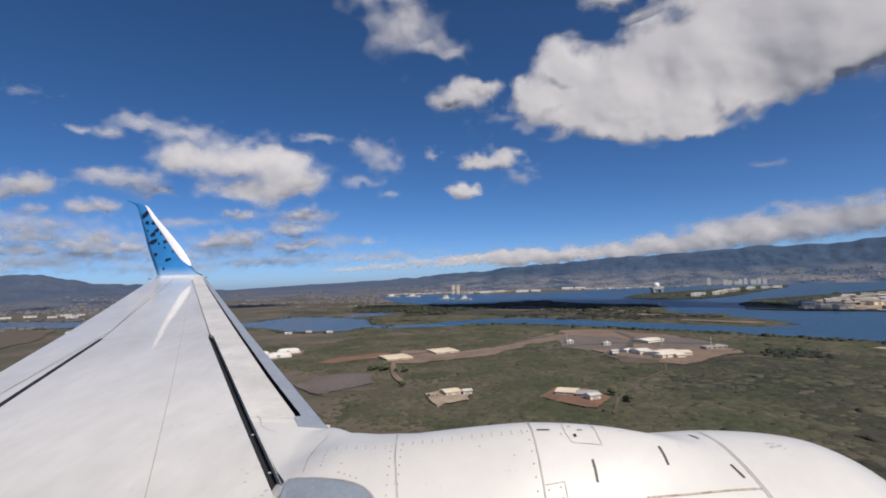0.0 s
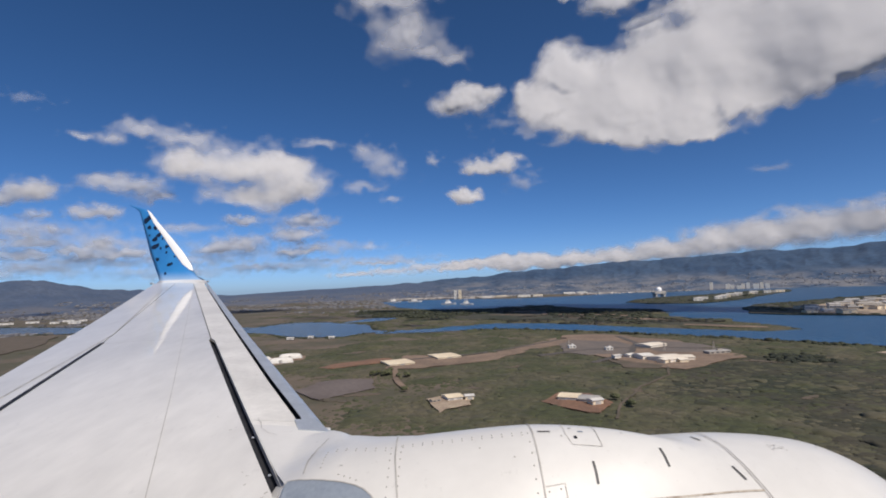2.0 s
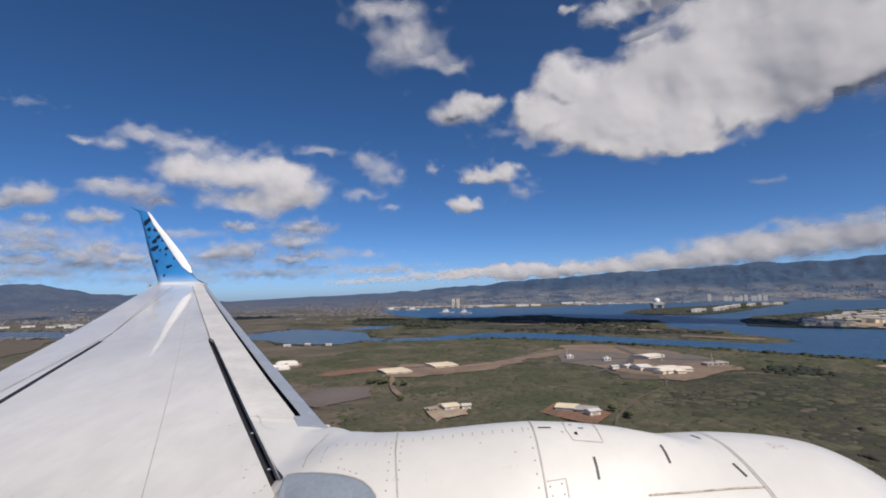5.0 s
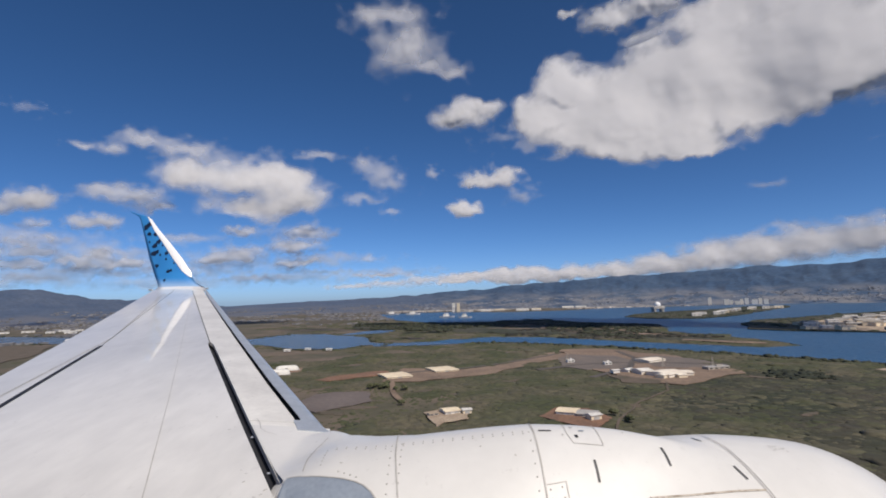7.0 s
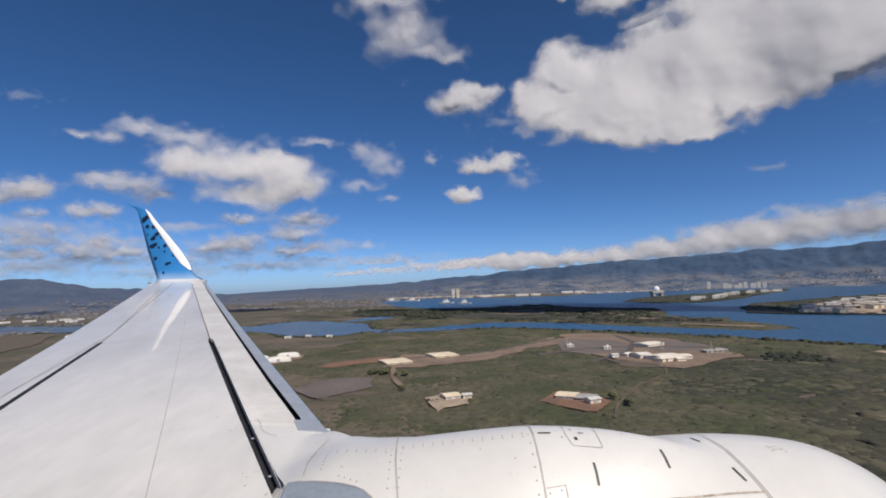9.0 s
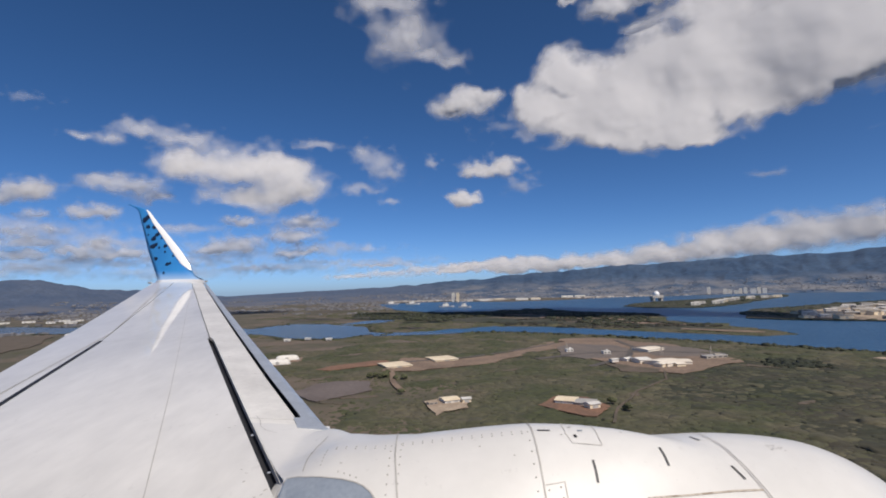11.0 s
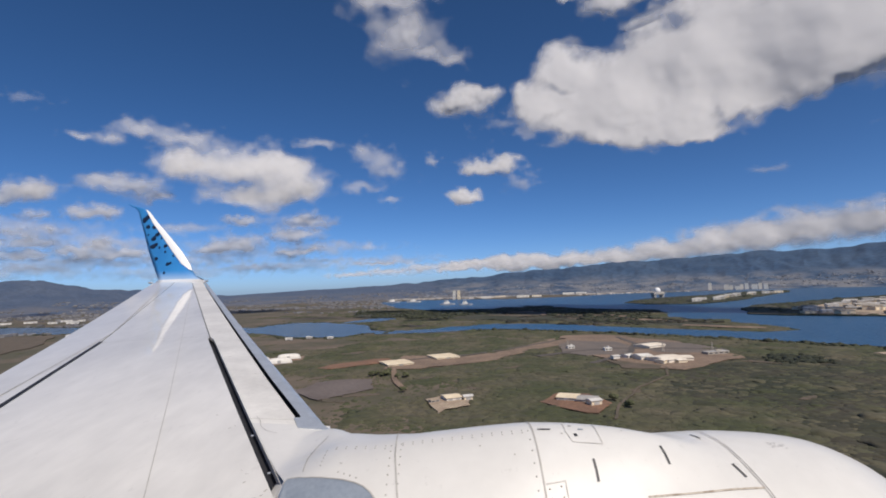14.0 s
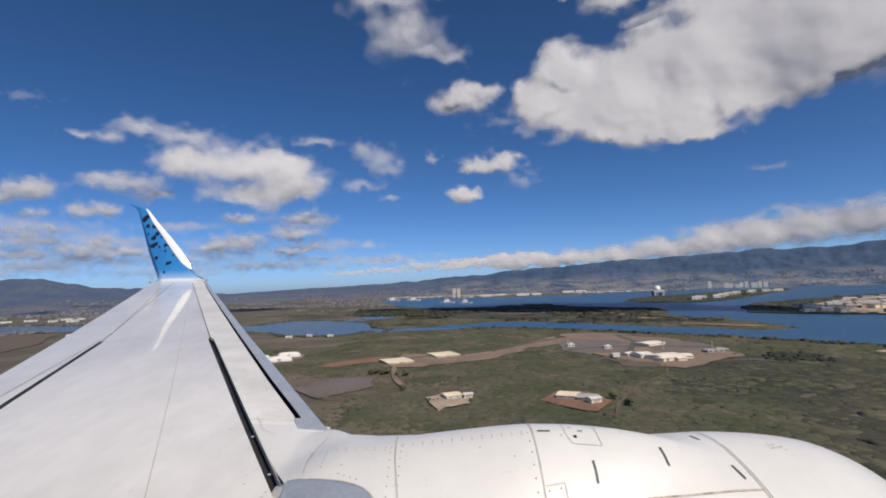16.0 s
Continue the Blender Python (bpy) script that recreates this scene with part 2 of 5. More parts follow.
def part(name, bm, mat, parent=None, label="", smooth=False):
    me = bpy.data.meshes.new(name)
    bm.to_mesh(me)
    bm.free()
    me.materials.append(mat)
    if smooth:
        me.shade_smooth()
    ob = new(name, me)
    if parent is not None:
        ob.parent = parent
    if label:
        ob["label"] = label
    return ob


def grid_faces(rows, cols):
    i, j = np.meshgrid(np.arange(rows - 1), np.arange(cols - 1), indexing="ij")
    a = (i * cols + j).ravel()
    return np.stack([a, a + 1, a + cols + 1, a + cols], 1)


def box_bm(sx, sy, sz, x=0, y=0, z=0, bevel=0.0, bm=None):
    """A box standing on z, centred on x and y."""
    bm = bm or bmesh.new()
    made = bmesh.ops.create_cube(bm, size=1)["verts"]
    for v in made:
        v.co = Vector((v.co.x * sx + x, v.co.y * sy + y, (v.co.z + 0.5) * sz + z))
    if bevel:
        edges = {e for v in made for e in v.link_edges}
        bmesh.ops.bevel(bm, geom=list(edges), offset=bevel, segments=1, affect="EDGES")
    return bm


def value_noise(x, y, seed):
    """Smooth lattice noise in -1..1."""
    xi, yi = np.floor(x).astype(np.int64), np.floor(y).astype(np.int64)
    fx, fy = x - xi, y - yi
    fx, fy = fx * fx * fx * (fx * (fx * 6 - 15) + 10), fy * fy * fy * (fy * (fy * 6 - 15) + 10)

    def h(a, b):
        k = (a * 374761393 + b * 668265263 + seed * 1442695041) & 0x7FFFFFFF
        k = ((k ^ (k >> 13)) * 1274126177) & 0x7FFFFFFF
        return ((k ^ (k >> 16)) & 0xFFFF) / 32767.5 - 1

    top = h(xi, yi) * (1 - fx) + h(xi + 1, yi) * fx
    low = h(xi, yi + 1) * (1 - fx) + h(xi + 1, yi + 1) * fx
    return top * (1 - fy) + low * fy


def fbm(x, y, seed, octaves=5, gain=0.5):
    total, amp = np.zeros_like(x), 1.0
    for o in range(octaves):
        c, s = math.cos(0.9 * o + 0.5), math.sin(0.9 * o + 0.5)
        total = total + amp * value_noise((x * c - y * s) * 2 ** o + 17.3 * o, (x * s + y * c) * 2 ** o - 9.1 * o, seed + o)
        amp *= gain
    return total


def inside(x, y, poly):
    """Which points lie within the outline."""
    hit = np.zeros(np.shape(x), bool)
    px, py = poly[-1]
    for qx, qy in poly:
        if py != qy:
            cross = ((qy > y) != (py > y)) & (x < (px - qx) * (y - qy) / (py - qy) + qx)
            hit ^= cross
        px, py = qx, qy
    return hit


def worn_outline(poly, step, wobble, seed):
    """The outline with points every step metres, moved about by noise."""
    out = []
    for (ax, ay), (bx, by) in zip(poly, poly[1:] + poly[:1]):
        n = max(1, int(math.hypot(bx - ax, by - ay) / step))
        for k in range(n):
            x, y = ax + (bx - ax) * k / n, ay + (by - ay) * k / n
            s = 1 / (step * 2.5)
            dx = float(fbm(np.array([x * s]), np.array([y * s]), seed, 3)[0])
            dy = float(fbm(np.array([x * s + 40]), np.array([y * s]), seed + 9, 3)[0])
            out.append((x + wobble * dx, y + wobble * dy))
    return out


def patch(name, poly, z, mat, label, category, step=20, wobble=6, seed=1, skirt=0.5):
    """A flat piece of ground with an uneven outline and a low edge all round."""
    pts = worn_outline(poly, step, wobble, seed)
    bm = bmesh.new()
    vs = [bm.verts.new((x, y, z)) for x, y in pts]
    f = bm.faces.new(vs)
    if f.normal.z < 0 or f.calc_area() and f.normal_update() is None and f.normal.z < 0:
        f.normal_flip()
    ring = bmesh.ops.extrude_edge_only(bm, edges=list(f.edges))
    for v in ring["geom"]:
        if isinstance(v, bmesh.types.BMVert):
            v.co.z -= skirt
    bmesh.ops.triangulate(bm, faces=[f])
    return tagged(part(name, bm, mat), label, category, kind="structure")

# ---- land and water ----


def swell(x, y):
    """Height of the open land."""
    return 0.35 * fbm(x / 60, y / 60, 5, 4) - 0.9


def ground():
    """One disc of land with low swells, finer near the viewer, out to the hills."""
    rings = np.concatenate([np.linspace(0, 250, 6), np.geomspace(280, 4950, 150)])
    az = np.radians(np.concatenate([np.linspace(-60, 60, 260), np.linspace(62, 298, 60)]))
    r, a = np.meshgrid(rings, az, indexing="ij")
    x, y = r * np.sin(a), r * np.cos(a)
    z = swell(x, y)
    cols = len(az)
    faces = grid_faces(len(rings), cols).tolist()
    faces += [(i * cols + cols - 1, i * cols, (i + 1) * cols, (i + 1) * cols + cols - 1) for i in range(len(rings) - 1)]
    v = np.stack([x.ravel(), y.ravel(), z.ravel()], 1)
    return tagged(mesh_ob("ground", v, faces, soil, smooth=True), "dry brown scrubland plain with olive green patches", "ground", kind="structure")


ground()

LAKE = [(-1431, 1543), (-1274, 1478), (-992, 1379), (-650, 1219), (-420, 1138), (-401, 1193), (-370, 1266), (-281, 1242), (-181, 1126), (-131, 979), (-98, 919), (-146, 905),
        (-176, 857), (-256, 876), (-382, 1004), (-558, 1046), (-822, 1143), (-1026, 1191), (-1143, 1233)]
POND = [(-243, 1188), (-209, 1306), (-124, 1398), (-131, 1245), (-204, 1187)]
BAY_NORTH = [(-341, 2694), (-141, 2856), (47, 2844), (329, 2590), (625, 2636), (1008, 2898), (1244, 2850), (1633, 2868), (1898, 2792), (2142, 2709), (2301, 2552), (2406, 2144)]
BAY_SOUTH = [(1500, 900), (926, 600), (640, 470), (540, 430), (490, 500), (462, 542), (426, 597), (379, 650), (323, 715), (267, 779), (195, 836), (112, 903), (13, 909), (-27, 937)]
BAY_SPIT = [(14, 982), (105, 1025), (188, 986), (286, 888), (362, 800), (450, 717), (504, 732), (518, 796), (502, 891), (468, 1055), (531, 1272), (390, 1510), (324, 1688), (117, 1645), (-47, 1690), (-185, 1967)]
BAY = BAY_NORTH + BAY_SOUTH + BAY_SPIT
ISLAND_FAR = [(607, 1724), (752, 1951), (862, 2057), (1118, 2181), (1499, 2492), (1685, 2522), (1509, 2241), (1127, 1842), (916, 1615), (744, 1487), (638, 1590)]
ISLAND_NEAR = [(680, 1191), (816, 1338), (956, 1412), (1176, 1536), (1499, 1668), (1641, 1466), (869, 781), (791, 884), (660, 979), (622, 1041)]
RED = [(-134, 527), (-113, 552), (-81, 577), (-59, 580), (-60, 555), (-87, 538), (-118, 520)]
MUD = [(-121, 414), (-111, 448), (-93, 455), (-66, 453), (-56, 415), (-76, 392), (-94, 376)]
PAD = [(141, 650), (172, 771), (218, 756), (248, 722), (294, 651), (284, 606), (293, 534), (288, 503), (236, 468), (198, 453), (178, 476), (164, 514), (164, 594)]
STRIP = [(-61, 511), (-45, 599), (8, 572), (53, 596), (100, 648), (159, 735), (150, 655), (95, 603), (49, 543), (15, 520), (-27, 504)]
YARD_WEST = [(-15, 366), (0, 378), (18, 375), (16, 347), (-1, 337), (-5, 326)]
YARD_EAST = [(63, 346), (80, 372), (100, 365), (108, 339), (91, 313), (73, 326)]
BUNKER_FIELD = [(-290, 495), (-180, 560), (-165, 600), (-175, 630), (-240, 600), (-300, 560)]
SPIT_LAND = [(-250, 1420), (60, 1180), (300, 985), (440, 790), (470, 850), (430, 1040), (480, 1250), (350, 1480), (100, 1580), (-150, 1700), (-300, 1800)]

patch("water", LAKE, 0.15, lagoon_water, "calm blue lagoon between green banks", "water", 35, 10, 3)
patch("water", POND, 0.15, lagoon_water, "narrow blue inlet in the green flats", "water", 30, 8, 4)
patch("water", BAY, 0.2, sea_water, "deep blue harbour water with a ruffled surface", "water", 45, 12, 5)
patch("island", ISLAND_FAR, 2.2, island_scrub, "low harbour island with dark scrub and pale ground", "island", 45, 14, 6, 2.5)
patch("island", ISLAND_NEAR, 2.2, island_scrub, "built-up harbour island with a dark green point", "island", 40, 12, 7, 2.5)
ISLAND_YARD = [(715, 1020), (830, 1200), (980, 1290), (1180, 1390), (1450, 1500), (1500, 1380), (1150, 1070), (915, 840), (860, 830), (790, 905), (700, 985)]
patch("paved_yard", ISLAND_YARD, 2.5, sand, "pale paved dock ground on the harbour island", "yard", 30, 10, 16)
patch("sand_bar", [(250, 1120), (360, 1010), (440, 930), (455, 950), (380, 1040), (270, 1150)], 0.9, dirt_pale, "pale sandy strip on the harbour spit", "sand bar", 20, 6, 17)
patch("sand_bar", [(395, 850), (440, 795), (480, 762), (488, 780), (450, 825), (405, 870)], 0.9, dirt_pale, "pale sandy strip at the spit's end", "sand bar", 15, 5, 18)
for k, (x, y, a, b) in enumerate(((170, 1270, 70, 9), (330, 1180, 60, 8), (60, 1420, 60, 10), (390, 1060, 40, 7), (230, 1400, 60, 9))):
    turn = math.radians(-35 + 8 * k)
    patch("sand_bar", [(x + a * math.cos(t) * math.cos(turn) - b * math.sin(t) * math.sin(turn), y + a * math.cos(t) * math.sin(turn) + b * math.sin(t) * math.cos(turn)) for t in np.linspace(0, 2 * math.pi, 11)[:-1]],
          0.95, dirt_pale, "pale mud strip among dark scrub on the spit", "sand bar", 15, 7, 60 + k)
CHANNEL = [(-140, 940), (-37, 944), (69, 980), (64, 907), (-35, 880), (-120, 878)]
patch("water", CHANNEL, 0.17, lagoon_water, "narrow shallow channel between lagoon and bay", "water", 25, 7, 15)
MANGROVE_NORTH = [(104, 1572), (220, 1732), (343, 1780), (358, 1512), (541, 1294), (484, 1150), (367, 1214), (291, 1232), (242, 1334), (164, 1300)]
MANGROVE_SOUTH = [(116, 1115), (213, 1250), (277, 1173), (412, 1030), (490, 1000), (495, 895), (393, 880), (265, 925), (176, 985), (129, 1035)]
patch("sand_bar", [(251, 1335), (310, 1275), (296, 1205), (235, 1235)], 1.0, dirt_pale, "pale mud strip between dark mangroves", "sand bar", 15, 6, 81)
patch("sand_bar", [(389, 1255), (396, 1143), (441, 1099), (415, 1047), (377, 1080), (366, 1200)], 1.0, dirt_pale, "pale mud strip between dark mangroves", "sand bar", 15, 6, 82)
patch("scrub_flat", SPIT_LAND, 0.5, island_scrub, "dark scrub and pale mud on the harbour spit", "ground", 40, 16, 8)
DRY_FIELD = [(-1168, 1177), (-806, 1065), (-694, 885), (-661, 789), (-665, 719), (-693, 685)]
patch("dry_field", DRY_FIELD, 0.3, dirt_brown, "dry reddish-brown field beside the lagoon", "field", 30, 12, 19)
patch("bare_ground", RED, 0.35, dirt_red, "strip of bare reddish earth", "bare earth", 8, 3, 9)
patch("mud_flat", MUD, 0.3, mud_grey, "flat grey-brown dried mud pan", "mud flat", 10, 3, 10)
patch("cleared_ground", PAD, 0.3, dirt_pale, "cleared brown ground of a work yard", "cleared ground", 14, 9, 11)
patch("cleared_ground", STRIP, 0.25, dirt_pale, "cleared brown strip beside the pale halls", "cleared ground", 14, 5, 12)
patch("yard", YARD_WEST, 0.35, sand, "pale sandy yard in the scrub", "yard", 6, 2, 13)
patch("yard", YARD_EAST, 0.35, dirt_red, "reddish earth yard in the scrub", "yard", 6, 2, 14)
patch("cleared_ground", BUNKER_FIELD, 0.3, dirt_pale, "brown cleared ground round white domed stores", "cleared ground", 14, 4, 15)

patch("paved_yard", [(128, 572), (150, 548), (196, 560), (226, 612), (214, 668), (170, 690), (140, 650)], 0.36, yard_grey, "worn grey-brown paved yard between the huts", "yard", 10, 5, 71)
patch("paved_yard", [(232, 560), (286, 528), (308, 560), (300, 618), (262, 660), (236, 640), (228, 600)], 0.36, yard_grey, "worn grey-brown paved yard behind the works", "yard", 10, 5, 72)
patch("paved_yard", [(158, 470), (186, 456), (200, 474), (178, 500), (160, 520)], 0.36, dirt_brown, "darker bare ground beside the works", "yard", 8, 4, 73)


def track(name, pts, width, z, mat, label, seed):
    """A road or track of even width along a bent line."""
    left, right = [], []
    for i, (x, y) in enumerate(pts):
        a, b = pts[max(0, i - 1)], pts[min(len(pts) - 1, i + 1)]
        d = Vector((b[0] - a[0], b[1] - a[1])).normalized() * width / 2
        left.append((x - d.y, y + d.x))
        right.append((x + d.y, y - d.x))
    return patch(name, left + right[::-1], z, mat, label, "road", 8, 0.8, seed)


track("road", [(-58, 539), (-50, 490), (-43, 442), (-33, 405)], 5, 0.42, dirt_pale, "unpaved brown track through the scrub", 21)
track("road", [(96, 300), (112, 335), (144, 385), (182, 425), (196, 462)], 1.8, 0.42, dirt_brown, "narrow dirt track through the scrub", 22)
track("road", [(-62, 556), (-20, 572), (30, 590), (90, 640), (150, 700)], 6, 0.45, asphalt, "grey road past the pale halls", 23)
track("road", [(100, 560), (150, 590), (200, 600), (260, 585), (310, 560)], 9, 0.45, asphalt, "grey service road in the work yard", 24)
track("road", [(142, 500), (200, 560), (235, 640), (240, 720)], 7, 0.48, asphalt, "grey service lane in the work yard", 25)
track("road", [(425, 505), (452, 430), (455, 370), (440, 310)], 16, 0.4, sand, "broad sandy beach road along the shore", 26)
track("road", [(-300, 560), (-240, 545), (-170, 600)], 5, 0.45, dirt_red, "reddish track between white domed stores", 27)


def range_of_hills(name, label, mat, skyline, r0, r1, seed, rough, flat=0.0):
    """A hill range seen over the plain: its crest follows the skyline's angles, with spurs and gullies running down to the foot."""
    a0, a1 = skyline[0][0], skyline[-1][0]
    az = np.linspace(a0, a1, int((a1 - a0) * 9))
    u = np.linspace(0, 1, 46)
    uu, aa = np.meshgrid(u, az, indexing="ij")
    crest = np.interp(aa, [s[0] for s in skyline], [s[1] for s in skyline])
    crest = crest + rough * fbm(aa / 2.2, aa * 0, seed, 5)
    r = r0 + (r1 - r0) * uu
    top = EYE + np.tan(np.radians(crest)) * r1
    shape = np.where(uu < 0.94, (uu / 0.94) ** 1.25, 1 - (uu - 0.94) * 2)
    shape = np.clip(shape, 0, 1)
    spurs = np.abs(fbm(aa / 2.4 + uu * 0.8, uu * 3.0, seed + 3, 3))
    z = -2 + (top + 2) * shape * (1 - 0.15 * spurs * np.sin(np.pi * np.clip(uu, 0, 1)) * (1 - flat))
    x, y = r * np.sin(np.radians(aa)), r * np.cos(np.radians(aa))
    v = np.stack([x.ravel(), y.ravel(), z.ravel()], 1)
    return tagged(mesh_ob(name, v, grid_faces(len(u), len(az)), mat, smooth=True), label, "mountain", kind="structure")


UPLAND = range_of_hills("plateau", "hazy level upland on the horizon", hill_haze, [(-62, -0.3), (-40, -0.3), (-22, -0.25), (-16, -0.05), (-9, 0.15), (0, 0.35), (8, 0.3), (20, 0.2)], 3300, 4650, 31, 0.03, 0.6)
RANGE = range_of_hills("mountain_range", "long hazy blue-green mountain range under cloud", mountain_haze_blue,
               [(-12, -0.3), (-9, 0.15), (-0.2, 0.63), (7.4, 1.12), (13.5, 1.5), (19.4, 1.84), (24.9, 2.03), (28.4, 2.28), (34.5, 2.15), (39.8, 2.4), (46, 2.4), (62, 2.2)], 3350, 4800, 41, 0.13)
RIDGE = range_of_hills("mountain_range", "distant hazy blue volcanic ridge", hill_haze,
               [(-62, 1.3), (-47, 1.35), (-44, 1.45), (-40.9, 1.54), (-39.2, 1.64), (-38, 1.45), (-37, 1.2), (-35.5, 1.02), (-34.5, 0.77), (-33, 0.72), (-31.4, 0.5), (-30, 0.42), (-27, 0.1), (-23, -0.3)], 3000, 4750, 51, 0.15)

# ---- clouds ----


def patches_of(keep, least):
    """The connected groups of cells that are marked, but for the smallest."""
    left = keep.copy()
    out = []
    for i, j in np.argwhere(keep):
        if not left[i, j]:
            continue
        left[i, j] = False
        todo, group = [(i, j)], []
        while todo:
            a, b = todo.pop()
            group.append((a, b))
            for c, d in ((a + 1, b), (a - 1, b), (a, b + 1), (a, b - 1)):
                if 0 <= c < keep.shape[0] and 0 <= d < keep.shape[1] and left[c, d]:
                    left[c, d] = False
                    todo.append((c, d))
        if len(group) >= least:
            out.append(np.array(group))
    return out


def blurred(h, n):
    """The heights after n rounds of evening out with the neighbours."""
    for _ in range(n):
        side = np.pad(h, 1, mode="edge")
        h = (side[:-2, 1:-1] + side[2:, 1:-1] + side[1:-1, :-2] + side[1:-1, 2:] + 2 * h) / 6
    return h


def cloud(label, lobes, dist, seed, ragged=0.55, cover=1.0, depth=0.32, tilt=0.55, lumps=((0.8, 0.30), (2.0, 0.085), (5.0, 0.022))):
    """A cumulus of overlapping lobes (azimuth, elevation and half sizes in degrees): a lumpy body, thick in the middle and thinning to rags at the rim."""
    pad = 1.6
    a0, a1 = min(l[0] - l[2] * 1.3 for l in lobes) - pad * 0.5, max(l[0] + l[2] * 1.3 for l in lobes) + pad * 0.5
    e0, e1 = min(l[1] - l[3] * 1.4 for l in lobes) - 0.4, max(l[1] + l[3] * 1.4 for l in lobes) + 0.4
    step = 0.10 if (a1 - a0) * (e1 - e0) < 120 else 0.14
    az, el = np.arange(a0, a1, step), np.arange(e0, e1, step)
    aa, ee = np.meshgrid(az, el, indexing="ij")
    size = float(np.mean([l[3] for l in lobes]))
    f = 0.75 / max(size, 0.55)
    wa = aa + 0.35 * size * fbm(aa * f, ee * f, seed, 5)
    we = ee + 0.30 * size * fbm(aa * f + 31, ee * f, seed + 11, 5)
    body = np.zeros(aa.shape)
    for a, e, ra, re in lobes:
        re2 = np.where(we < e, re * 0.9, re)
        body += (1.35 * np.exp(-1.15 * (((wa - a) / ra) ** 2 + ((we - e) / re2) ** 2))) ** 3
    body = np.minimum(np.cbrt(body), 1.6) - 0.36
    rags = fbm(aa * f * 1.3, ee * f * 1.9, seed + 21, 6, 0.45)
    dens = body + 0.05 + 0.6 * ragged * rags * np.clip(1.25 - body, 0.25, 1)
    d = np.clip(dens, 0, 1.2)
    metres = math.radians(size) * dist
    lean = tilt * np.radians(ee - 0.5 * (e0 + e1)) * dist
    # every lobe is a round heap of its own, flatter below, with smaller heaps on it
    heap = np.zeros(aa.shape)
    for a, e, ra, re in lobes:
        re2 = np.where(we < e, re * 0.8, re)
        q = np.clip(1 - (((wa - a) / ra) ** 2 + ((we - e) / re2) ** 2) / 1.7, 0, 1)
        heap = np.maximum(heap, math.radians(min(ra, re * 1.5)) * dist * np.sqrt(q))
    heap = blurred(heap, max(4, int(3 * ((0.3 if size < 1.8 else 0.5) * size / step) ** 2)))
    for k, (fine, share) in enumerate(lumps):
        heap = heap + share * metres * fbm(aa * f * fine, ee * f * fine * 1.2, seed + 33 + 7 * k, 2, 0.5) * np.clip(body + 0.3, 0, 1)
    front = dist + lean - depth * 2.0 * np.maximum(blurred(heap, 3), 0.04 * metres)
    back = dist + lean + 0.4 * metres * np.sqrt(d) + 6
    front = np.minimum(front, back - 3)
    keep = (dens[:-1, :-1] > 0) | (dens[1:, :-1] > 0) | (dens[:-1, 1:] > 0) | (dens[1:, 1:] > 0)
    way = np.stack([np.sin(np.radians(aa)) * np.cos(np.radians(ee)), np.cos(np.radians(aa)) * np.cos(np.radians(ee)), np.sin(np.radians(ee))], -1).reshape(-1, 3)
    eye = np.array([0, 0, EYE])
    n = len(way)
    v = np.concatenate([eye + way * front.reshape(-1, 1), eye + way * back.reshape(-1, 1)])
    share = np.concatenate([dens.ravel(), dens.ravel()]) * cover
    twin = np.where(dens.ravel() > 0, np.arange(n) + n, np.arange(n))
    quads = grid_faces(*aa.shape).reshape(keep.shape + (4,))
    for cells in patches_of(keep, 40):
        faces = quads[cells[:, 0], cells[:, 1]]
        both = np.concatenate([faces, twin[faces][:, ::-1]])
        both = both[np.concatenate([np.ones(len(faces), bool), (twin[faces] >= n).any(1)])]
        used, inverse = np.unique(both, return_inverse=True)
        me = bpy.data.meshes.new("cloud")
        me.from_pydata(v[used].tolist(), [], inverse.reshape(both.shape).tolist())
        att = me.attributes.new("vapour_share", "FLOAT", "POINT")
        att.data.foreach_set("value", share[used].astype(np.float32))
        me.materials.append(vapour)
        me.shade_smooth()
        tagged(new("cloud", me), label, "cloud", group="clouds in the sky")


BROAD_LUMPS = ((0.4, 0.55), (0.9, 0.22), (2.2, 0.055), (5.0, 0.010))
cloud("huge bright cumulus cloud with a grey underside", [(13.8, 22.6, 3.4, 2.5), (10.4, 20.6, 2.8, 1.5), (17.5, 21.2, 4.5, 2.4), (22.5, 21.8, 5.5, 3.3), (15.5, 16.9, 5.0, 1.7), (19.5, 15.4, 4.2, 1.5), (26.5, 17.0, 6.5, 2.2),
      (29.0, 22.5, 7.5, 4.4), (33.0, 17.6, 6.5, 2.5), (37.0, 22.0, 8.0, 4.8), (39.5, 18.6, 5.5, 2.6), (44.5, 19.6, 6.0, 4.2), (51, 19, 6, 5), (34.0, 26.5, 8.0, 2.5), (42.0, 26.0, 8.0, 3.0), (27.0, 14.8, 4.0, 1.0), (12.5, 19.2, 4.6, 1.9), (17.0, 18.6, 6.0, 2.4), (22.0, 18.0, 7.0, 2.6), (24.0, 15.4, 5.0, 1.6), (29.0, 19.0, 8.0, 2.8)], 1380, 101, 0.42, 1.2, 0.27, 1.3, BROAD_LUMPS)
cloud("ragged white cloud high overhead", [(20.0, 28.2, 3.5, 1.5), (24.0, 28.6, 3.9, 1.6), (15.2, 29.2, 0.9, 0.51)], 1500, 102, 0.42, 0.8, 0.25)
cloud("thin ragged white cloud high overhead", [(-4.5, 26.3, 3.6, 3.02), (-7.7, 30.0, 3.3, 1.55), (-2.5, 27.4, 3.0, 2.44), (2.0, 24.5, 2.6, 1.13), (-0.6, 25.2, 3.0, 1.23), (-4.4, 30.3, 4.0, 1.55)], 1150, 103, 0.5, 0.45, 0.25)
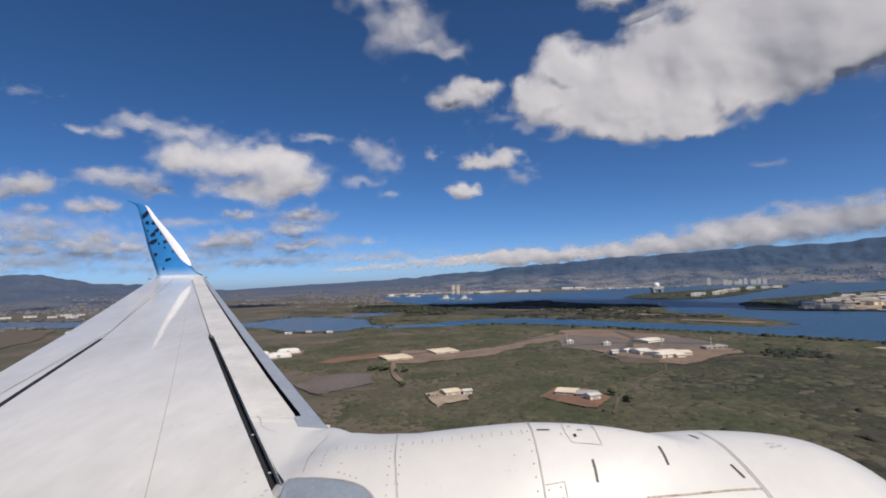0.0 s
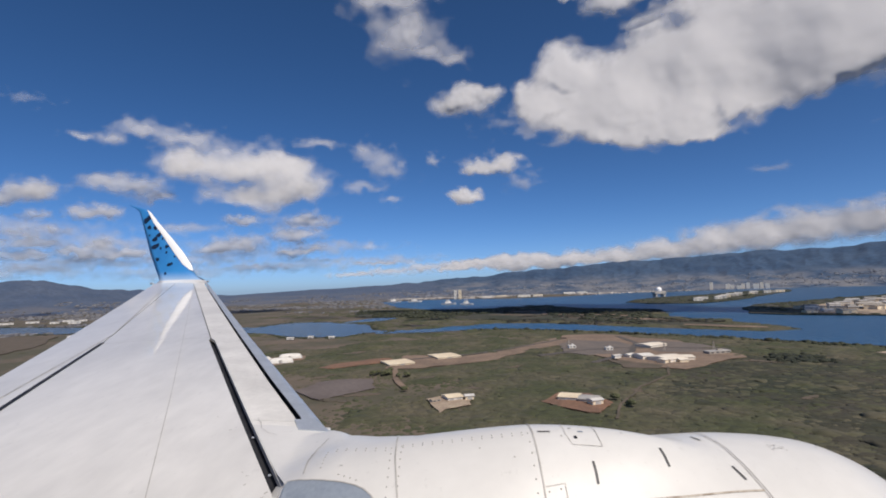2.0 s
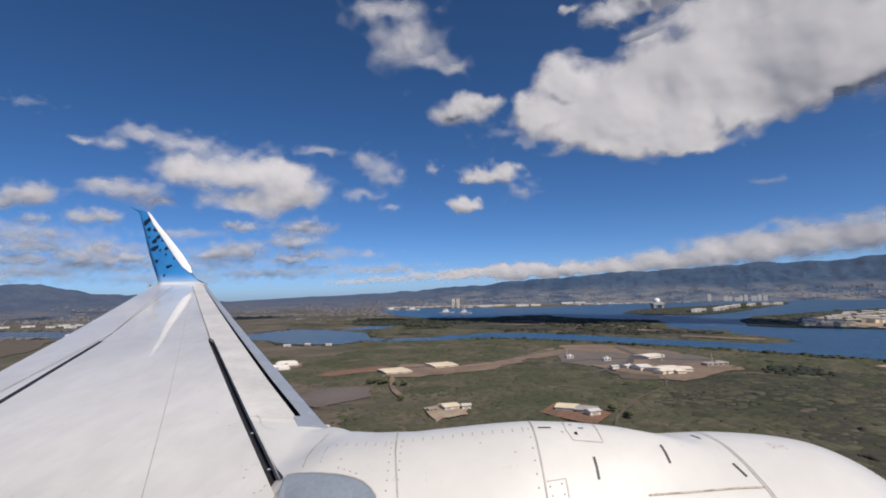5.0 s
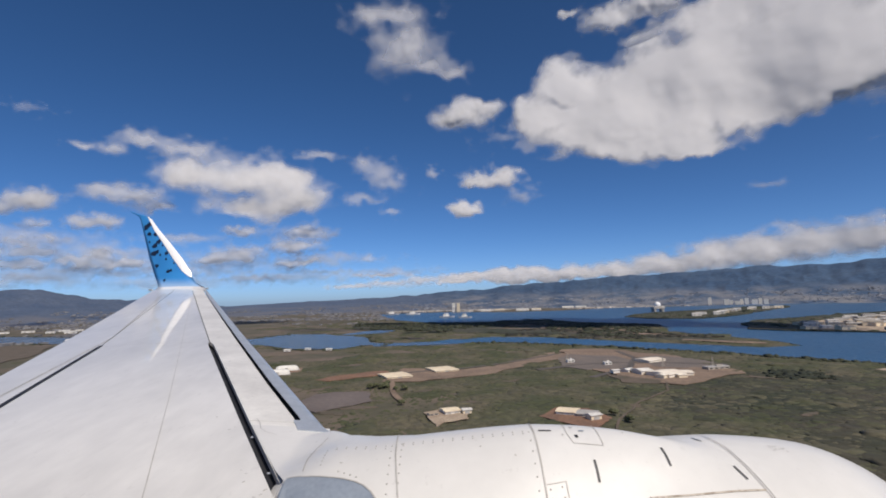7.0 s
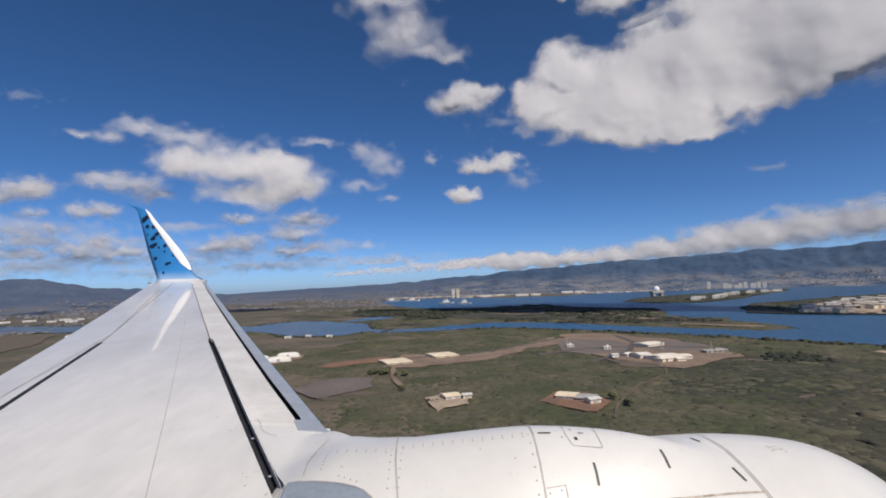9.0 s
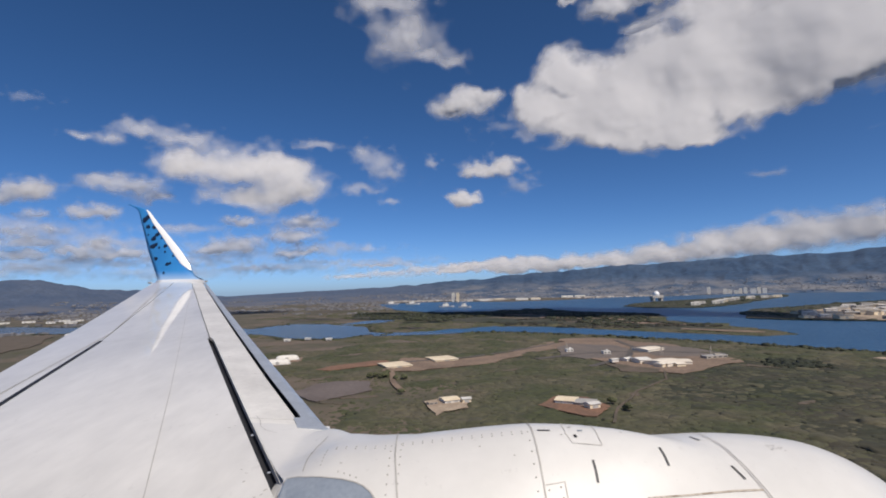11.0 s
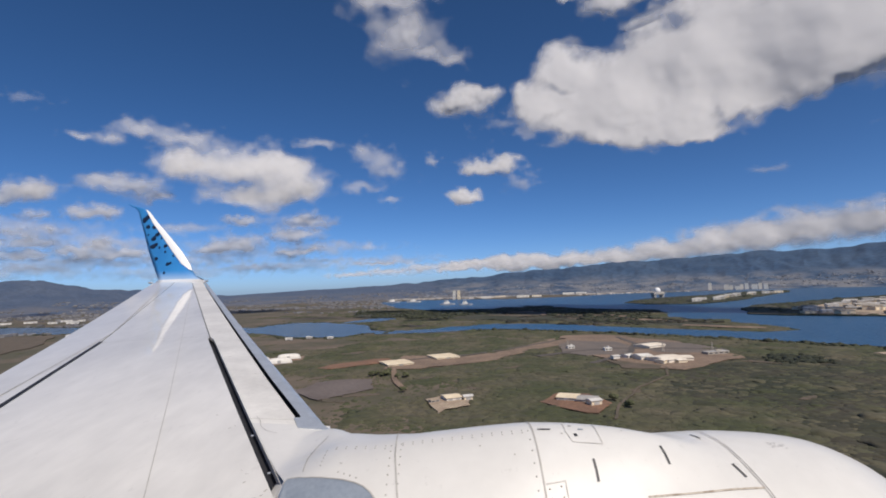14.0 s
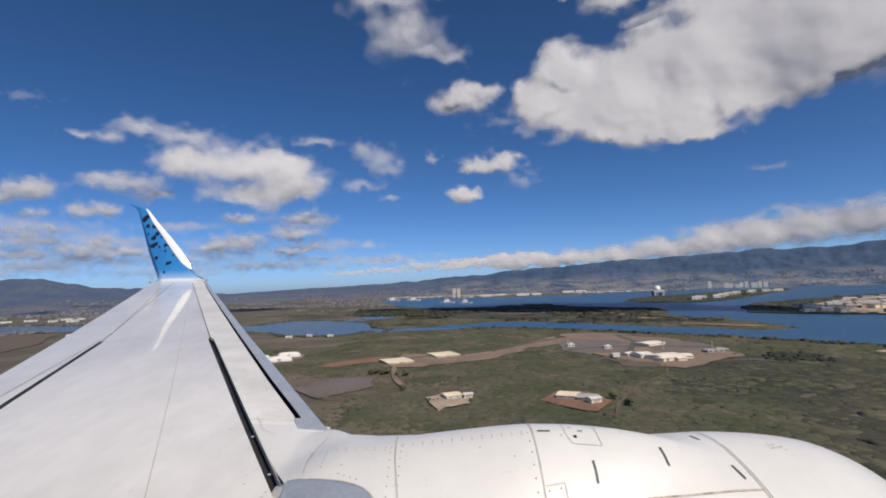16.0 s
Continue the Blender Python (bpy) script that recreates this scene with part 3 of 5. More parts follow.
cloud("small white cumulus cloud with ragged rim", [(3.1, 20.4, 3.9, 1.65), (1.1, 19.6, 2.6, 1.19), (5.1, 20.6, 2.3, 1.29)], 1350, 104, 0.42, 0.72, 0.25)
cloud("faint wisp of thin cloud", [(7.5, 17.5, 2.9, 0.84), (13.0, 14.9, 1.5, 0.54)], 1600, 105, 0.8, 0.2)
cloud("bulky white cumulus cloud with flat grey base", [(-21.3, 13.1, 8.4, 2.32), (-17.3, 13.3, 4.1, 2.38), (-26.7, 13.3, 3.1, 1.56), (-15.0, 11.2, 2.7, 1.82), (-21.3, 9.9, 4.5, 1.47), (-17.3, 10.9, 4.1, 1.8)], 1900, 106, 0.4, 0.7, 0.25)
cloud("soft trailing grey-white cloud", [(-30.7, 15.9, 2.9, 1.06), (-26.7, 15.3, 3.6, 1.38), (-33.1, 14.8, 1.4, 0.78), (-35.3, 14.7, 1.5, 0.61)], 1600, 107, 0.45, 0.4, 0.25)
cloud("torn wispy white cloud", [(-13.7, 15.6, 3.4, 0.54), (-8.7, 14.9, 1.9, 1.34), (-6.8, 14.0, 2.2, 1.85), (-5.6, 12.8, 1.9, 0.93), (-8.8, 11.2, 2.5, 0.74)], 1700, 108, 0.55, 0.34, 0.25)
cloud("small white cumulus cloud", [(6.0, 12.9, 3.5, 1.24), (7.6, 13.5, 1.8, 1.11), (4.1, 12.6, 1.6, 0.62)], 1020, 109, 0.42, 0.7, 0.25)
cloud("faint grey cloud fragment", [(9.4, 11.1, 2.0, 0.99)], 1040, 110, 0.7, 0.28)
cloud("small flat-based white cloud", [(2.8, 9.7, 2.3, 0.88), (2.0, 10.1, 1.3, 0.88)], 900, 111, 0.42, 0.75, 0.25)
cloud("soft grey-white cloud behind the wing tip", [(-31.1, 10.5, 3.36, 1.45), (-33.9, 10.7, 2.16, 0.89), (-29.2, 9.5, 1.8, 0.81)], 2400, 112, 0.45, 0.48, 0.30, 0.05)
cloud("low white cumulus cloud", [(-39.4, 9.4, 2.76, 1.07), (-38.5, 9.7, 1.68, 1.09), (-41.8, 8.9, 2.16, 0.92)], 2700, 113, 0.42, 0.57, 0.30, 0.05)
cloud("flat grey-white cloud strip", [(-35.1, 7.9, 2.28, 0.89), (-33.4, 7.8, 1.56, 0.59)], 3000, 114, 0.42, 0.52, 0.30, 0.05)
cloud("thin grey cloud strips", [(-38.8, 7.4, 1.92, 0.54), (-39.9, 5.7, 2.28, 0.71), (-37.6, 6.2, 1.44, 0.49)], 4850, 115, 0.6, 0.38, 0.4, -0.1)
cloud("low white cloud with flat base", [(-33.8, 4.8, 1.68, 0.96), (-32.0, 4.0, 3.24, 0.85), (-35.5, 4.1, 2.04, 0.76)], 4850, 116, 0.42, 0.55, 0.34, -0.12)
cloud("low grey-white cloud bank", [(-39.1, 4.9, 2.76, 0.96), (-39.5, 3.8, 3.24, 0.66), (-43, 4.5, 3.0, 0.85)], 4850, 117, 0.42, 0.52, 0.34, -0.12)
cloud("low grey-white cloud over the wing", [(-21.9, 5.0, 3.6, 1.07), (-24.3, 4.7, 2.52, 0.92)], 4850, 118, 0.42, 0.55, 0.34, -0.12)
cloud("layered flat white cloud", [(-15.0, 7.4, 3.6, 1.05), (-16.2, 5.9, 3.84, 0.96), (-21.3, 7.5, 2.64, 0.65)], 4800, 119, 0.42, 0.57, 0.34, -0.12)
cloud("small low white cloud", [(-16.8, 4.1, 2.04, 0.82), (-14.6, 4.3, 1.8, 0.52)], 4850, 120, 0.42, 0.52, 0.34, -0.12)
cloud("thin grey cloud streaks near the horizon", [(-26.6, 3.3, 6.72, 0.62), (-32.8, 3.1, 4.8, 0.59), (-38.7, 2.8, 4.2, 0.49), (-20.8, 2.5, 5.28, 0.5), (-13.9, 3.1, 3.6, 0.45)], 4900, 121, 0.7, 0.32, 0.4, -0.1)
cloud("thin grey veil of low cloud near the horizon", [(-39, 6.2, 7.0, 1.1), (-33, 5.0, 8.0, 1.0), (-37, 3.4, 8.0, 0.8), (-22, 3.9, 8.0, 0.9), (-13, 4.6, 7.0, 0.8), (-27, 6.6, 5.0, 0.7), (-28, 2.2, 9.0, 0.9), (-16, 2.6, 9.0, 0.9), (-40, 2.4, 8.0, 0.9), (-6, 3.0, 6.0, 0.7)], 4900, 141, 0.5, 0.34, 0.34, 0.02)
cloud("tiny grey cloud fragments", [(-8.3, 4.4, 1.2, 0.57), (-0.7, 13.9, 1.0, 0.74), (-5.7, 9.7, 1.3, 0.44)], 2500, 122, 0.7, 0.3)
cloud("faint grey cloud strip", [(33.3, 10.0, 1.8, 0.42)], 2400, 123, 0.6, 0.25)
cloud("faint high wisp of cloud", [(-39.7, 17.3, 1.9, 0.42)], 1500, 124, 0.8, 0.18)
cloud("long grey-white cloud bank lying over the mountain range", [(3, 2.25, 3, 0.50), (6.5, 2.40, 3.6, 0.75), (10.5, 2.25, 3.2, 0.97), (14.5, 2.35, 3.8, 1.07),
      (19, 2.55, 3.8, 1.17), (23.5, 2.80, 4, 1.37), (28, 3.30, 3.9, 1.67), (32, 3.80, 4, 1.97), (36, 4.15, 3.7, 2.07), (40, 4.30, 3.6, 2.07), (44.5, 4.40, 4, 2.12), (50, 4.50, 5, 2.12), (2, 1.75, 3.5, 0.45), (7, 1.80, 3.5, 0.5), (12, 1.90, 3.5, 0.5), (17, 2.1, 3.5, 0.5)], 4860, 131, 0.36, 0.85, 0.22, 0.38)
cloud("thin grey end of the cloud bank over the upland", [(-10, 1.5, 3.6, 0.32), (-6, 1.8, 3.6, 0.42), (-2, 2.1, 3.4, 0.5), (1.5, 2.3, 3.2, 0.55), (-7, 2.7, 4.0, 0.25)], 4850, 133, 0.55, 0.5, 0.25, 0.3)
# this faint sheet is added to stand in for haze over the mountains
cloud("thin hazy veil of cloud before the mountain range", [(6, 2.0, 6.0, 0.5), (15, 2.3, 6.0, 0.6), (24, 2.5, 6.0, 0.7), (33, 3.0, 6.0, 0.8), (-4, 1.6, 6.0, 0.45)], 4700, 132, 0.35, 0.28, 0.25, 0.2)

# ---- the aircraft: wing, winglet, engine cowling ----
# local axes: x forward along the aircraft, y outboard along the wing, z up
aircraft = new("aircraft")
aircraft.matrix_world = pose(0, 0, EYE - 0.005, -0.5, -0.2, 0) @ pose(0.012, 0.017, 0.065, 4.35, 1.8, 0.15)
tagged(aircraft, "white airliner wing with blue winglet and white engine cowling", "aircraft")


def front_x(d):
    return -6.70 + 0.573 * (14.5 - d)


def rear_x(d):
    return -8.1 + 0.337 * (14.3 - d)


def wing_z(x, d):
    chord = front_x(d) - rear_x(d)
    c = (front_x(d) - x) / chord
    bend = 0.1 * max(0.0, min(1.0, (d - 8) / 6.3)) ** 1.3
    return -1.0 - 0.063 * (14.5 - d) + bend + chord * 0.06 * c * (1 - c)


def spar_x(d):
    """The seam behind the slats."""
    return float(np.interp(d, [2.4, 3.4, 4.76, 7.97, 13.8, 14.4], [-0.56, -1.11, -1.87, -3.64, -6.75, -7.07]))


def slat_x(d):
    return float(np.interp(d, [4.7, 5.89, 7.84, 12.65, 14.4], [-1.30, -1.99, -3.08, -5.78, -6.75]))


def hinge_x(d):
    """The seam in front of the spoilers and the aileron."""
    return float(np.interp(d, [2.4, 5.03, 7.68, 9.77, 13.33, 14.3], [-3.55, -4.37, -5.14, -5.89, -7.15, -7.5]))


def skin(name, xa, xb, d0, d1, mat, thick, label="", n=90, m=14, lift=0.0):
    """A piece of wing skin between two chord lines, with its own thickness."""
    ds = np.linspace(d0, d1, n)
    top = []
    for d in ds:
        a, b = xa(d), xb(d)
        top += [(a + (b - a) * k / (m - 1), d, wing_z(a + (b - a) * k / (m - 1), d) + lift) for k in range(m)]
    low = [(x, d, z - thick) for x, d, z in top]
    f = grid_faces(n, m)
    N = n * m
    faces = f.tolist() + (f[:, ::-1] + N).tolist()
    rim = [i * m for i in range(n)] + [(n - 1) * m + k for k in range(1, m)] + [i * m + m - 1 for i in range(n - 2, -1, -1)] + [k for k in range(m - 2, 0, -1)]
    for a, b in zip(rim, rim[1:] + rim[:1]):
        faces.append((b, a, a + N, b + N))
    me_ob = mesh_ob(name, top + low, faces, mat, wing, label=label)
    return me_ob


wing = new("wing")
wing.parent = aircraft
# near-black sheet below the panels: its colour gives the gaps their shade
skin("gap_shade_sheet", lambda d: front_x(d) - 0.10, lambda d: rear_x(d) + 0.25, 2.2, 14.35, gap_dark, 0.02, "near-black sheet under the wing panels, coloured as gap shade", lift=-0.09)
gap = lambda d: 0.008 if d > 7.95 else 0.044
skin("main_panel", lambda d: spar_x(d) - gap(d), lambda d: hinge_x(d) + (0.007 if d > 7.6 else 0.034), 2.2, 14.4, wing_paint, 0.05, "large pale grey upper wing panel")
skin("spoiler_panel", lambda d: hinge_x(d) - (0.007 if d > 7.6 else 0.034), lambda d: rear_x(d), 2.2, 14.35, wing_paint, 0.04, "pale grey spoiler and aileron panel")
skin("slat_panel", lambda d: slat_x(d) - (0.012 + 0.004 * (14.4 - d)), lambda d: spar_x(d) + gap(d), 4.68, 14.4, slat_paint, 0.05, "worn pale grey slat panel")
skin("inner_panel", lambda d: front_x(d) - 0.1, lambda d: spar_x(d) + 0.044, 2.2, 4.672, slat_paint, 0.05, "pale grey inner leading panel")


def slat_nose():
    """The round leading edge of the slat: upper face, nose and underside."""
    n = 80
    prof = 12
    v = []
    for d in np.linspace(4.55, 14.42, n):
        a, b = slat_x(max(d, 4.7)) + 0.004, front_x(d)
        r = 0.5 * (0.10 + 0.012 * (14.5 - d))
        for k in range(prof):
            if k < 5:
                x = a + (b - r - a) * k / 4
                v.append((x, d, wing_z(x, d) + 0.006))
            else:
                w = math.pi * (k - 4) / (prof - 5)
                x0 = b - r
                v.append((x0 + r * math.sin(w), d, wing_z(x0, d) + 0.006 - r + r * math.cos(w)))
    f = grid_faces(n, prof)
    return mesh_ob("slat_nose", v, f[:, ::-1], bare_metal, wing, True, "bare metal leading edge of the slat")


slat_nose()


def wing_strip(name, pts, width, mat, lift=0.004, label=""):
    """A thin seam lying on the wing skin through points (x, outboard)."""
    v, f = [], []
    dense = []
    for (ax, ad), (bx, bd) in zip(pts, pts[1:]):
        n = max(2, int(math.hypot(bx - ax, bd - ad) / 0.2))
        dense += [(ax + (bx - ax) * k / n, ad + (bd - ad) * k / n) for k in range(n)]
    dense.append(pts[-1])
    for i, (x, d) in enumerate(dense):
        a, b = dense[max(0, i - 1)], dense[min(len(dense) - 1, i + 1)]
        t = Vector((b[0] - a[0], b[1] - a[1])).normalized() * width / 2
        for s in (1, -1):
            px, pd = x - s * t.y, d + s * t.x
            v.append((px, pd, wing_z(px, pd) + lift))
        if i:
            f.append((2 * i - 2, 2 * i - 1, 2 * i + 1, 2 * i))
    return mesh_ob(name, v, f, mat, wing, label=label)


wing_strip("seam", [(-6.41, 13.03), (-3.84, 7.47), (-2.85, 5.32), (-1.97, 3.36), (-1.55, 2.4)], 0.007, seam_grey)
wing_strip("seam", [(-7.3, 13.3), (-5.34, 8.24), (-4.65, 5.35), (-4.2, 3.5)], 0.016, rivet_grey)
wing_strip("seam", [(-5.12, 7.58), (-3.66, 7.97)], 0.012, seam_grey)
wing_strip("fairing_edge", [(-1.72, 4.70), (-1.653, 4.604), (-1.60, 4.47), (-1.517, 4.382), (-1.42, 4.34)], 0.004, seam_grey, 0.012)
speck = random.Random(23)
for k in range(28):
    d = speck.uniform(2.7, 4.9) if k < 12 else speck.uniform(5.0, 12.5)
    x = spar_x(d) - speck.uniform(0.08, 0.26) if k < 12 else spar_x(d) + speck.uniform(0.06, 0.8) * (slat_x(d) - spar_x(d))
    wing_strip("dirt_speck", [(x, d), (x + speck.uniform(0.008, 0.02), d + speck.uniform(-0.02, 0.05))], speck.uniform(0.005, 0.012), grime, 0.003)

# winglet: stations from the root up, as (outboard, front x, rear x, z)
WINGLET = [(14.25, -6.60, -8.05, -0.93), (14.6, -6.80, -8.14, -0.85), (14.745, -7.12, -8.25, -0.72), (14.82, -7.27, -8.35, -0.57), (14.88, -7.35, -8.44, -0.40), (14.945, -7.62, -8.60, -0.03), (15.04, -8.03, -8.76, 0.42),
           (15.12, -8.42, -8.91, 0.83), (15.18, -8.68, -9.02, 1.14), (15.20, -8.78, -9.08, 1.22), (15.205, -8.93, -9.14, 1.27), (15.21, -9.14, -9.25, 1.32), (15.22, -9.33, -9.37, 1.385)]


def winglet_section(k):
    d, xf, xr, z = WINGLET[k]
    d2, _, _, z2 = WINGLET[min(k + 1, len(WINGLET) - 1)]
    d1, _, _, z1 = WINGLET[max(k - 1, 0)]
    t = Vector((d2 - d1, z2 - z1)).normalized()
    return d, xf, xr, z, (-t.y, t.x)


def winglet_face(name, c0, c1, k0, k1, mat, off, label=""):
    """Part of the winglet between two chord shares: the inboard face, the outboard face and the rim."""
    m = 9
    v, w = [], []
    for k in range(k0, k1 + 1):
        thin = min(1.0, 0.1 + 0.35 * k)
        d, xf, xr, z, nrm = winglet_section(k)
        for j in range(m):
            c = c0 + ((c1[k - k0] if isinstance(c1, list) else c1) - c0) * j / (m - 1)
            x = xf + (xr - xf) * c
            th = 0.075 * thin * (xf - xr) * 2 * math.sqrt(max(c, 0.0)) * (1 - c) + off
            v.append((x, d + nrm[0] * th, z + nrm[1] * th))
            w.append((x, d - nrm[0] * th, z - nrm[1] * th))
    rows = k1 - k0 + 1
    f = grid_faces(rows, m)
    faces = f.tolist() + (f[:, ::-1] + rows * m).tolist()
    N = rows * m
    for i in range(rows - 1):
        for a, b in ((i * m, (i + 1) * m), ((i + 1) * m + m - 1, i * m + m - 1)):
            faces.append((a, b, b + N, a + N))
    return mesh_ob(name, v + w, faces, mat, winglet, True, label)


winglet = new("winglet")
winglet.parent = aircraft
winglet["label"] = "upturned blue winglet with dark spots"
winglet_face("winglet_root", 0.0, 1.0, 0, 1, wing_paint, 0.004, "pale grey curved winglet root")
winglet_face("winglet_blade", 0.0, 1.0, 1, 12, winglet_blue, 0.0, "bright blue winglet face")
winglet_face("winglet_leading_edge", 0.0, [0.06, 0.21, 0.27, 0.28, 0.30, 0.22, 0.10], 3, 9, white_gloss, 0.012, "glossy white leading edge")

# engine cowling round its axis: x along, angle from the top, positive inboard
AXIS_D, AXIS_Z = 3.6, -2.32
COWL_X = [-1.2, -1.12, -1.0, -0.75, -0.5, 0, 0.5, 1.0, 1.5, 2.0, 2.4, 2.7, 3.0, 3.2, 3.4, 3.55]
COWL_R = [0.60, 0.67, 0.76, 0.84, 0.858, 0.878, 0.886, 0.894, 0.902, 0.928, 0.909, 0.866, 0.732, 0.564, 0.425, 0.334]
HUMP_X = [-1.2, -0.6, -0.2, 0, 0.3, 0.6, 0.9, 1.2, 1.5, 1.8, 2.1]
HUMP_H = [0.0, 0.01, 0.062, 0.079, 0.113, 0.144, 0.142, 0.129, 0.087, 0.02, 0.0]


def smooth_table(xs, ys):
    fine = np.linspace(xs[0], xs[-1], 600)
    raw = np.interp(fine, xs, ys)
    k = np.hanning(61)
    k /= k.sum()
    padded = np.concatenate([2 * raw[0] - raw[30:0:-1], raw, 2 * raw[-1] - raw[-2:-32:-1]])
    return fine, np.convolve(padded, k, "valid")


COWL = smooth_table(COWL_X, COWL_R)
HUMP = smooth_table(HUMP_X, HUMP_H)


def cowl_point(x, phi, lift=0.0):
    mid = np.interp(x, [-1.2, -0.97, -0.75, -0.5, -0.2], [-1.0, -0.92, -0.70, -0.55, -0.4])
    shoulder = np.interp(x, [-1.5, -1.1, -0.97, -0.75, -0.5, -0.2], [0.2, 0.33, 0.31, 0.12, 0.05, 0.0])
    r = np.interp(x, *COWL) + shoulder * np.exp(-((phi - mid) / 0.32) ** 2) + np.interp(x, HUMP[0], HUMP[1], right=0) * np.exp(-((phi - np.interp(x, [0.0, 0.9, 1.5, 1.9], [0.0, 0.06, 0.16, 0.30])) / np.interp(x, [0.3, 1.0, 1.5, 2.0], [0.5, 0.36, 0.24, 0.2])) ** 2) + lift
    return x, AXIS_D - r * np.sin(phi), AXIS_Z + r * np.cos(phi)


engine = new("engine")
engine.parent = aircraft


def cowl_body():
    xs, ph = np.linspace(-1.2, 3.55, 150), np.linspace(-math.pi, math.pi, 121)
    X, P = np.meshgrid(xs, ph, indexing="ij")
    x, d, z = cowl_point(X, P)
    v = np.stack([x.ravel(), d.ravel(), z.ravel()], 1)
    return mesh_ob("cowling", v, grid_faces(len(xs), len(ph)), cowl_paint, engine, True, "smooth white engine cowling")


cowl_body()


def fairing_z(x, d):
    """Height of the fairing: the wing and the cowling run into each other in a soft fillet."""
    p, w = 0.0, 0.9
    for _ in range(4):
        p = math.asin(max(-0.95, min(0.95, (AXIS_D - d) / w)))
        _, pd, r = (float(c) for c in cowl_point(x, p))
        w = math.hypot(pd - AXIS_D, r - AXIS_Z)
    if x > front_x(d):
        return r
    a, b, k = wing_z(x, d), r, 0.16
    h = max(k - abs(a - b), 0.0) / k
    return max(a, b) + h * h * k * 0.25


def fairing_lift(x, d):
    """The skin of the fairing lies just proud and dips under the cowling at its inner and front rims."""
    return 0.004 - 0.016 * min(1.0, max(0.0, (3.40 - d) / 0.20)) - 0.012 * min(1.0, max(0.0, (x + 0.72) / 0.30))


def fairing():
    v, n, m = [], 44, 40
    for d in np.linspace(3.2, 4.56, n):
        a = spar_x(d) + 0.05
        for t in np.linspace(0, 1, m):
            x = a + (-0.42 - a) * t
            v.append((x, d, fairing_z(x, d) + fairing_lift(x, d)))
    f = [q for q in grid_faces(n, m).tolist() if all(v[i][0] < front_x(v[i][1]) + 0.28 for i in q)]
    return mesh_ob("pylon_fairing", v, [q[::-1] for q in f], cowl_paint, engine, True, "smooth white fairing between wing and engine")


fairing()


def skin_point(x, p, lift):
    x, d, z = (float(c) for c in cowl_point(x, p, lift))
    if x < -0.42 and d > 3.2:
        z = max(z, fairing_z(x, d) + fairing_lift(x, d) + lift)
    return x, d, z


def cowl_strip(name, pts, width, mat, lift=0.004):
    """A seam or slot lying on the cowling through points (x, angle)."""
    v, f, dense = [], [], []
    for (ax, ap), (bx, bp) in zip(pts, pts[1:]):
        n = max(2, int(math.hypot(bx - ax, bp - ap) / 0.04))
        dense += [(ax + (bx - ax) * k / n, ap + (bp - ap) * k / n) for k in range(n)]
    dense.append(pts[-1])
    for i, (x, p) in enumerate(dense):
        a, b = dense[max(0, i - 1)], dense[min(len(dense) - 1, i + 1)]
        t = Vector((b[0] - a[0], b[1] - a[1])).normalized() * width / 2
        for s in (1, -1):
            v.append(skin_point(x - s * t.y, p + s * t.x, lift))
        if i:
            f.append((2 * i - 2, 2 * i - 1, 2 * i + 1, 2 * i))
    return mesh_ob(name, v, f, mat, engine)


cowl_strip("seam", [(-0.34, -0.6), (-0.336, -0.1), (-0.325, 0.2), (-0.298, 0.455), (-0.27, 0.7), (-0.25, 1.2)], 0.010, seam_grey)
cowl_strip("seam", [(0.612, -0.6), (0.612, -0.013), (0.618, 0.273), (0.624, 0.5), (0.63, 1.3)], 0.010, cowl_seam)
for dx in (0.0, 0.017):
    cowl_strip("seam", [(1.88 + dx, -0.8), (1.898 + dx, -0.06), (1.914 + dx, 0.135), (1.92 + dx, 0.262), (1.948 + dx, 0.419), (1.979 + dx, 0.555), (2.02 + dx, 0.8), (2.05 + dx, 1.2)], 0.005, cowl_seam)
cowl_strip("seam", [(-0.93, -0.6), (-0.984, -0.462), (-0.977, -0.095), (-0.955, 0.194)], 0.010, seam_grey)
for dark in ([(0.966, 0.344), (0.969, 0.41), (0.966, 0.492)], [(1.438, 0.235), (1.448, 0.293), (1.454, 0.368)], [(1.864, 0.355), (1.882, 0.41), (1.901, 0.464)], [(1.796, -0.10), (1.82, 0.005)], [(0.65, 0.091), (0.737, 0.095)]):
    cowl_strip("vent_slot", dark, 0.015, slot_dark)
cowl_strip("hatch_seam", [(0.841, -0.05), (0.837, 0.131), (0.862, 0.22), (1.056, 0.24), (1.05, 0.162), (1.047, -0.05)], 0.006, hatch_line)
cowl_strip("hatch_seam", [(0.637, 0.51), (0.759, 0.488), (0.762, 0.75)], 0.007, hatch_line)
cowl_strip("stained_seam", [(1.976, 0.543), (1.785, 0.548), (1.607, 0.561), (1.429, 0.574), (1.25, 0.59)], 0.013, stain_brown)
for k in range(30):
    cowl_strip("stain", [(1.30 + 0.022 * k, 0.585 - 0.0014 * k), (1.304 + 0.022 * k, 0.572 - 0.0014 * k + 0.005 * (k * 7 % 4))], 0.004, hatch_line, 0.003)
cowl_strip("latch", [(0.885, 0.162), (0.905, 0.158)], 0.026, gap_dark)
cowl_strip("placard", [(0.925, 0.10), (0.96, 0.10)], 0.014, krueger_grey)
cowl_strip("placard", [(0.87, 0.05), (0.89, 0.05)], 0.012, rivet_grey)
for k in range(11):
    cowl_strip("scuff", [(2.25 + 0.023 * (k % 5), 0.07 + 0.022 * (k // 3) + 0.006 * (k % 2)), (2.258 + 0.023 * (k % 5), 0.085 + 0.022 * (k // 3))], 0.007, rivet_grey)


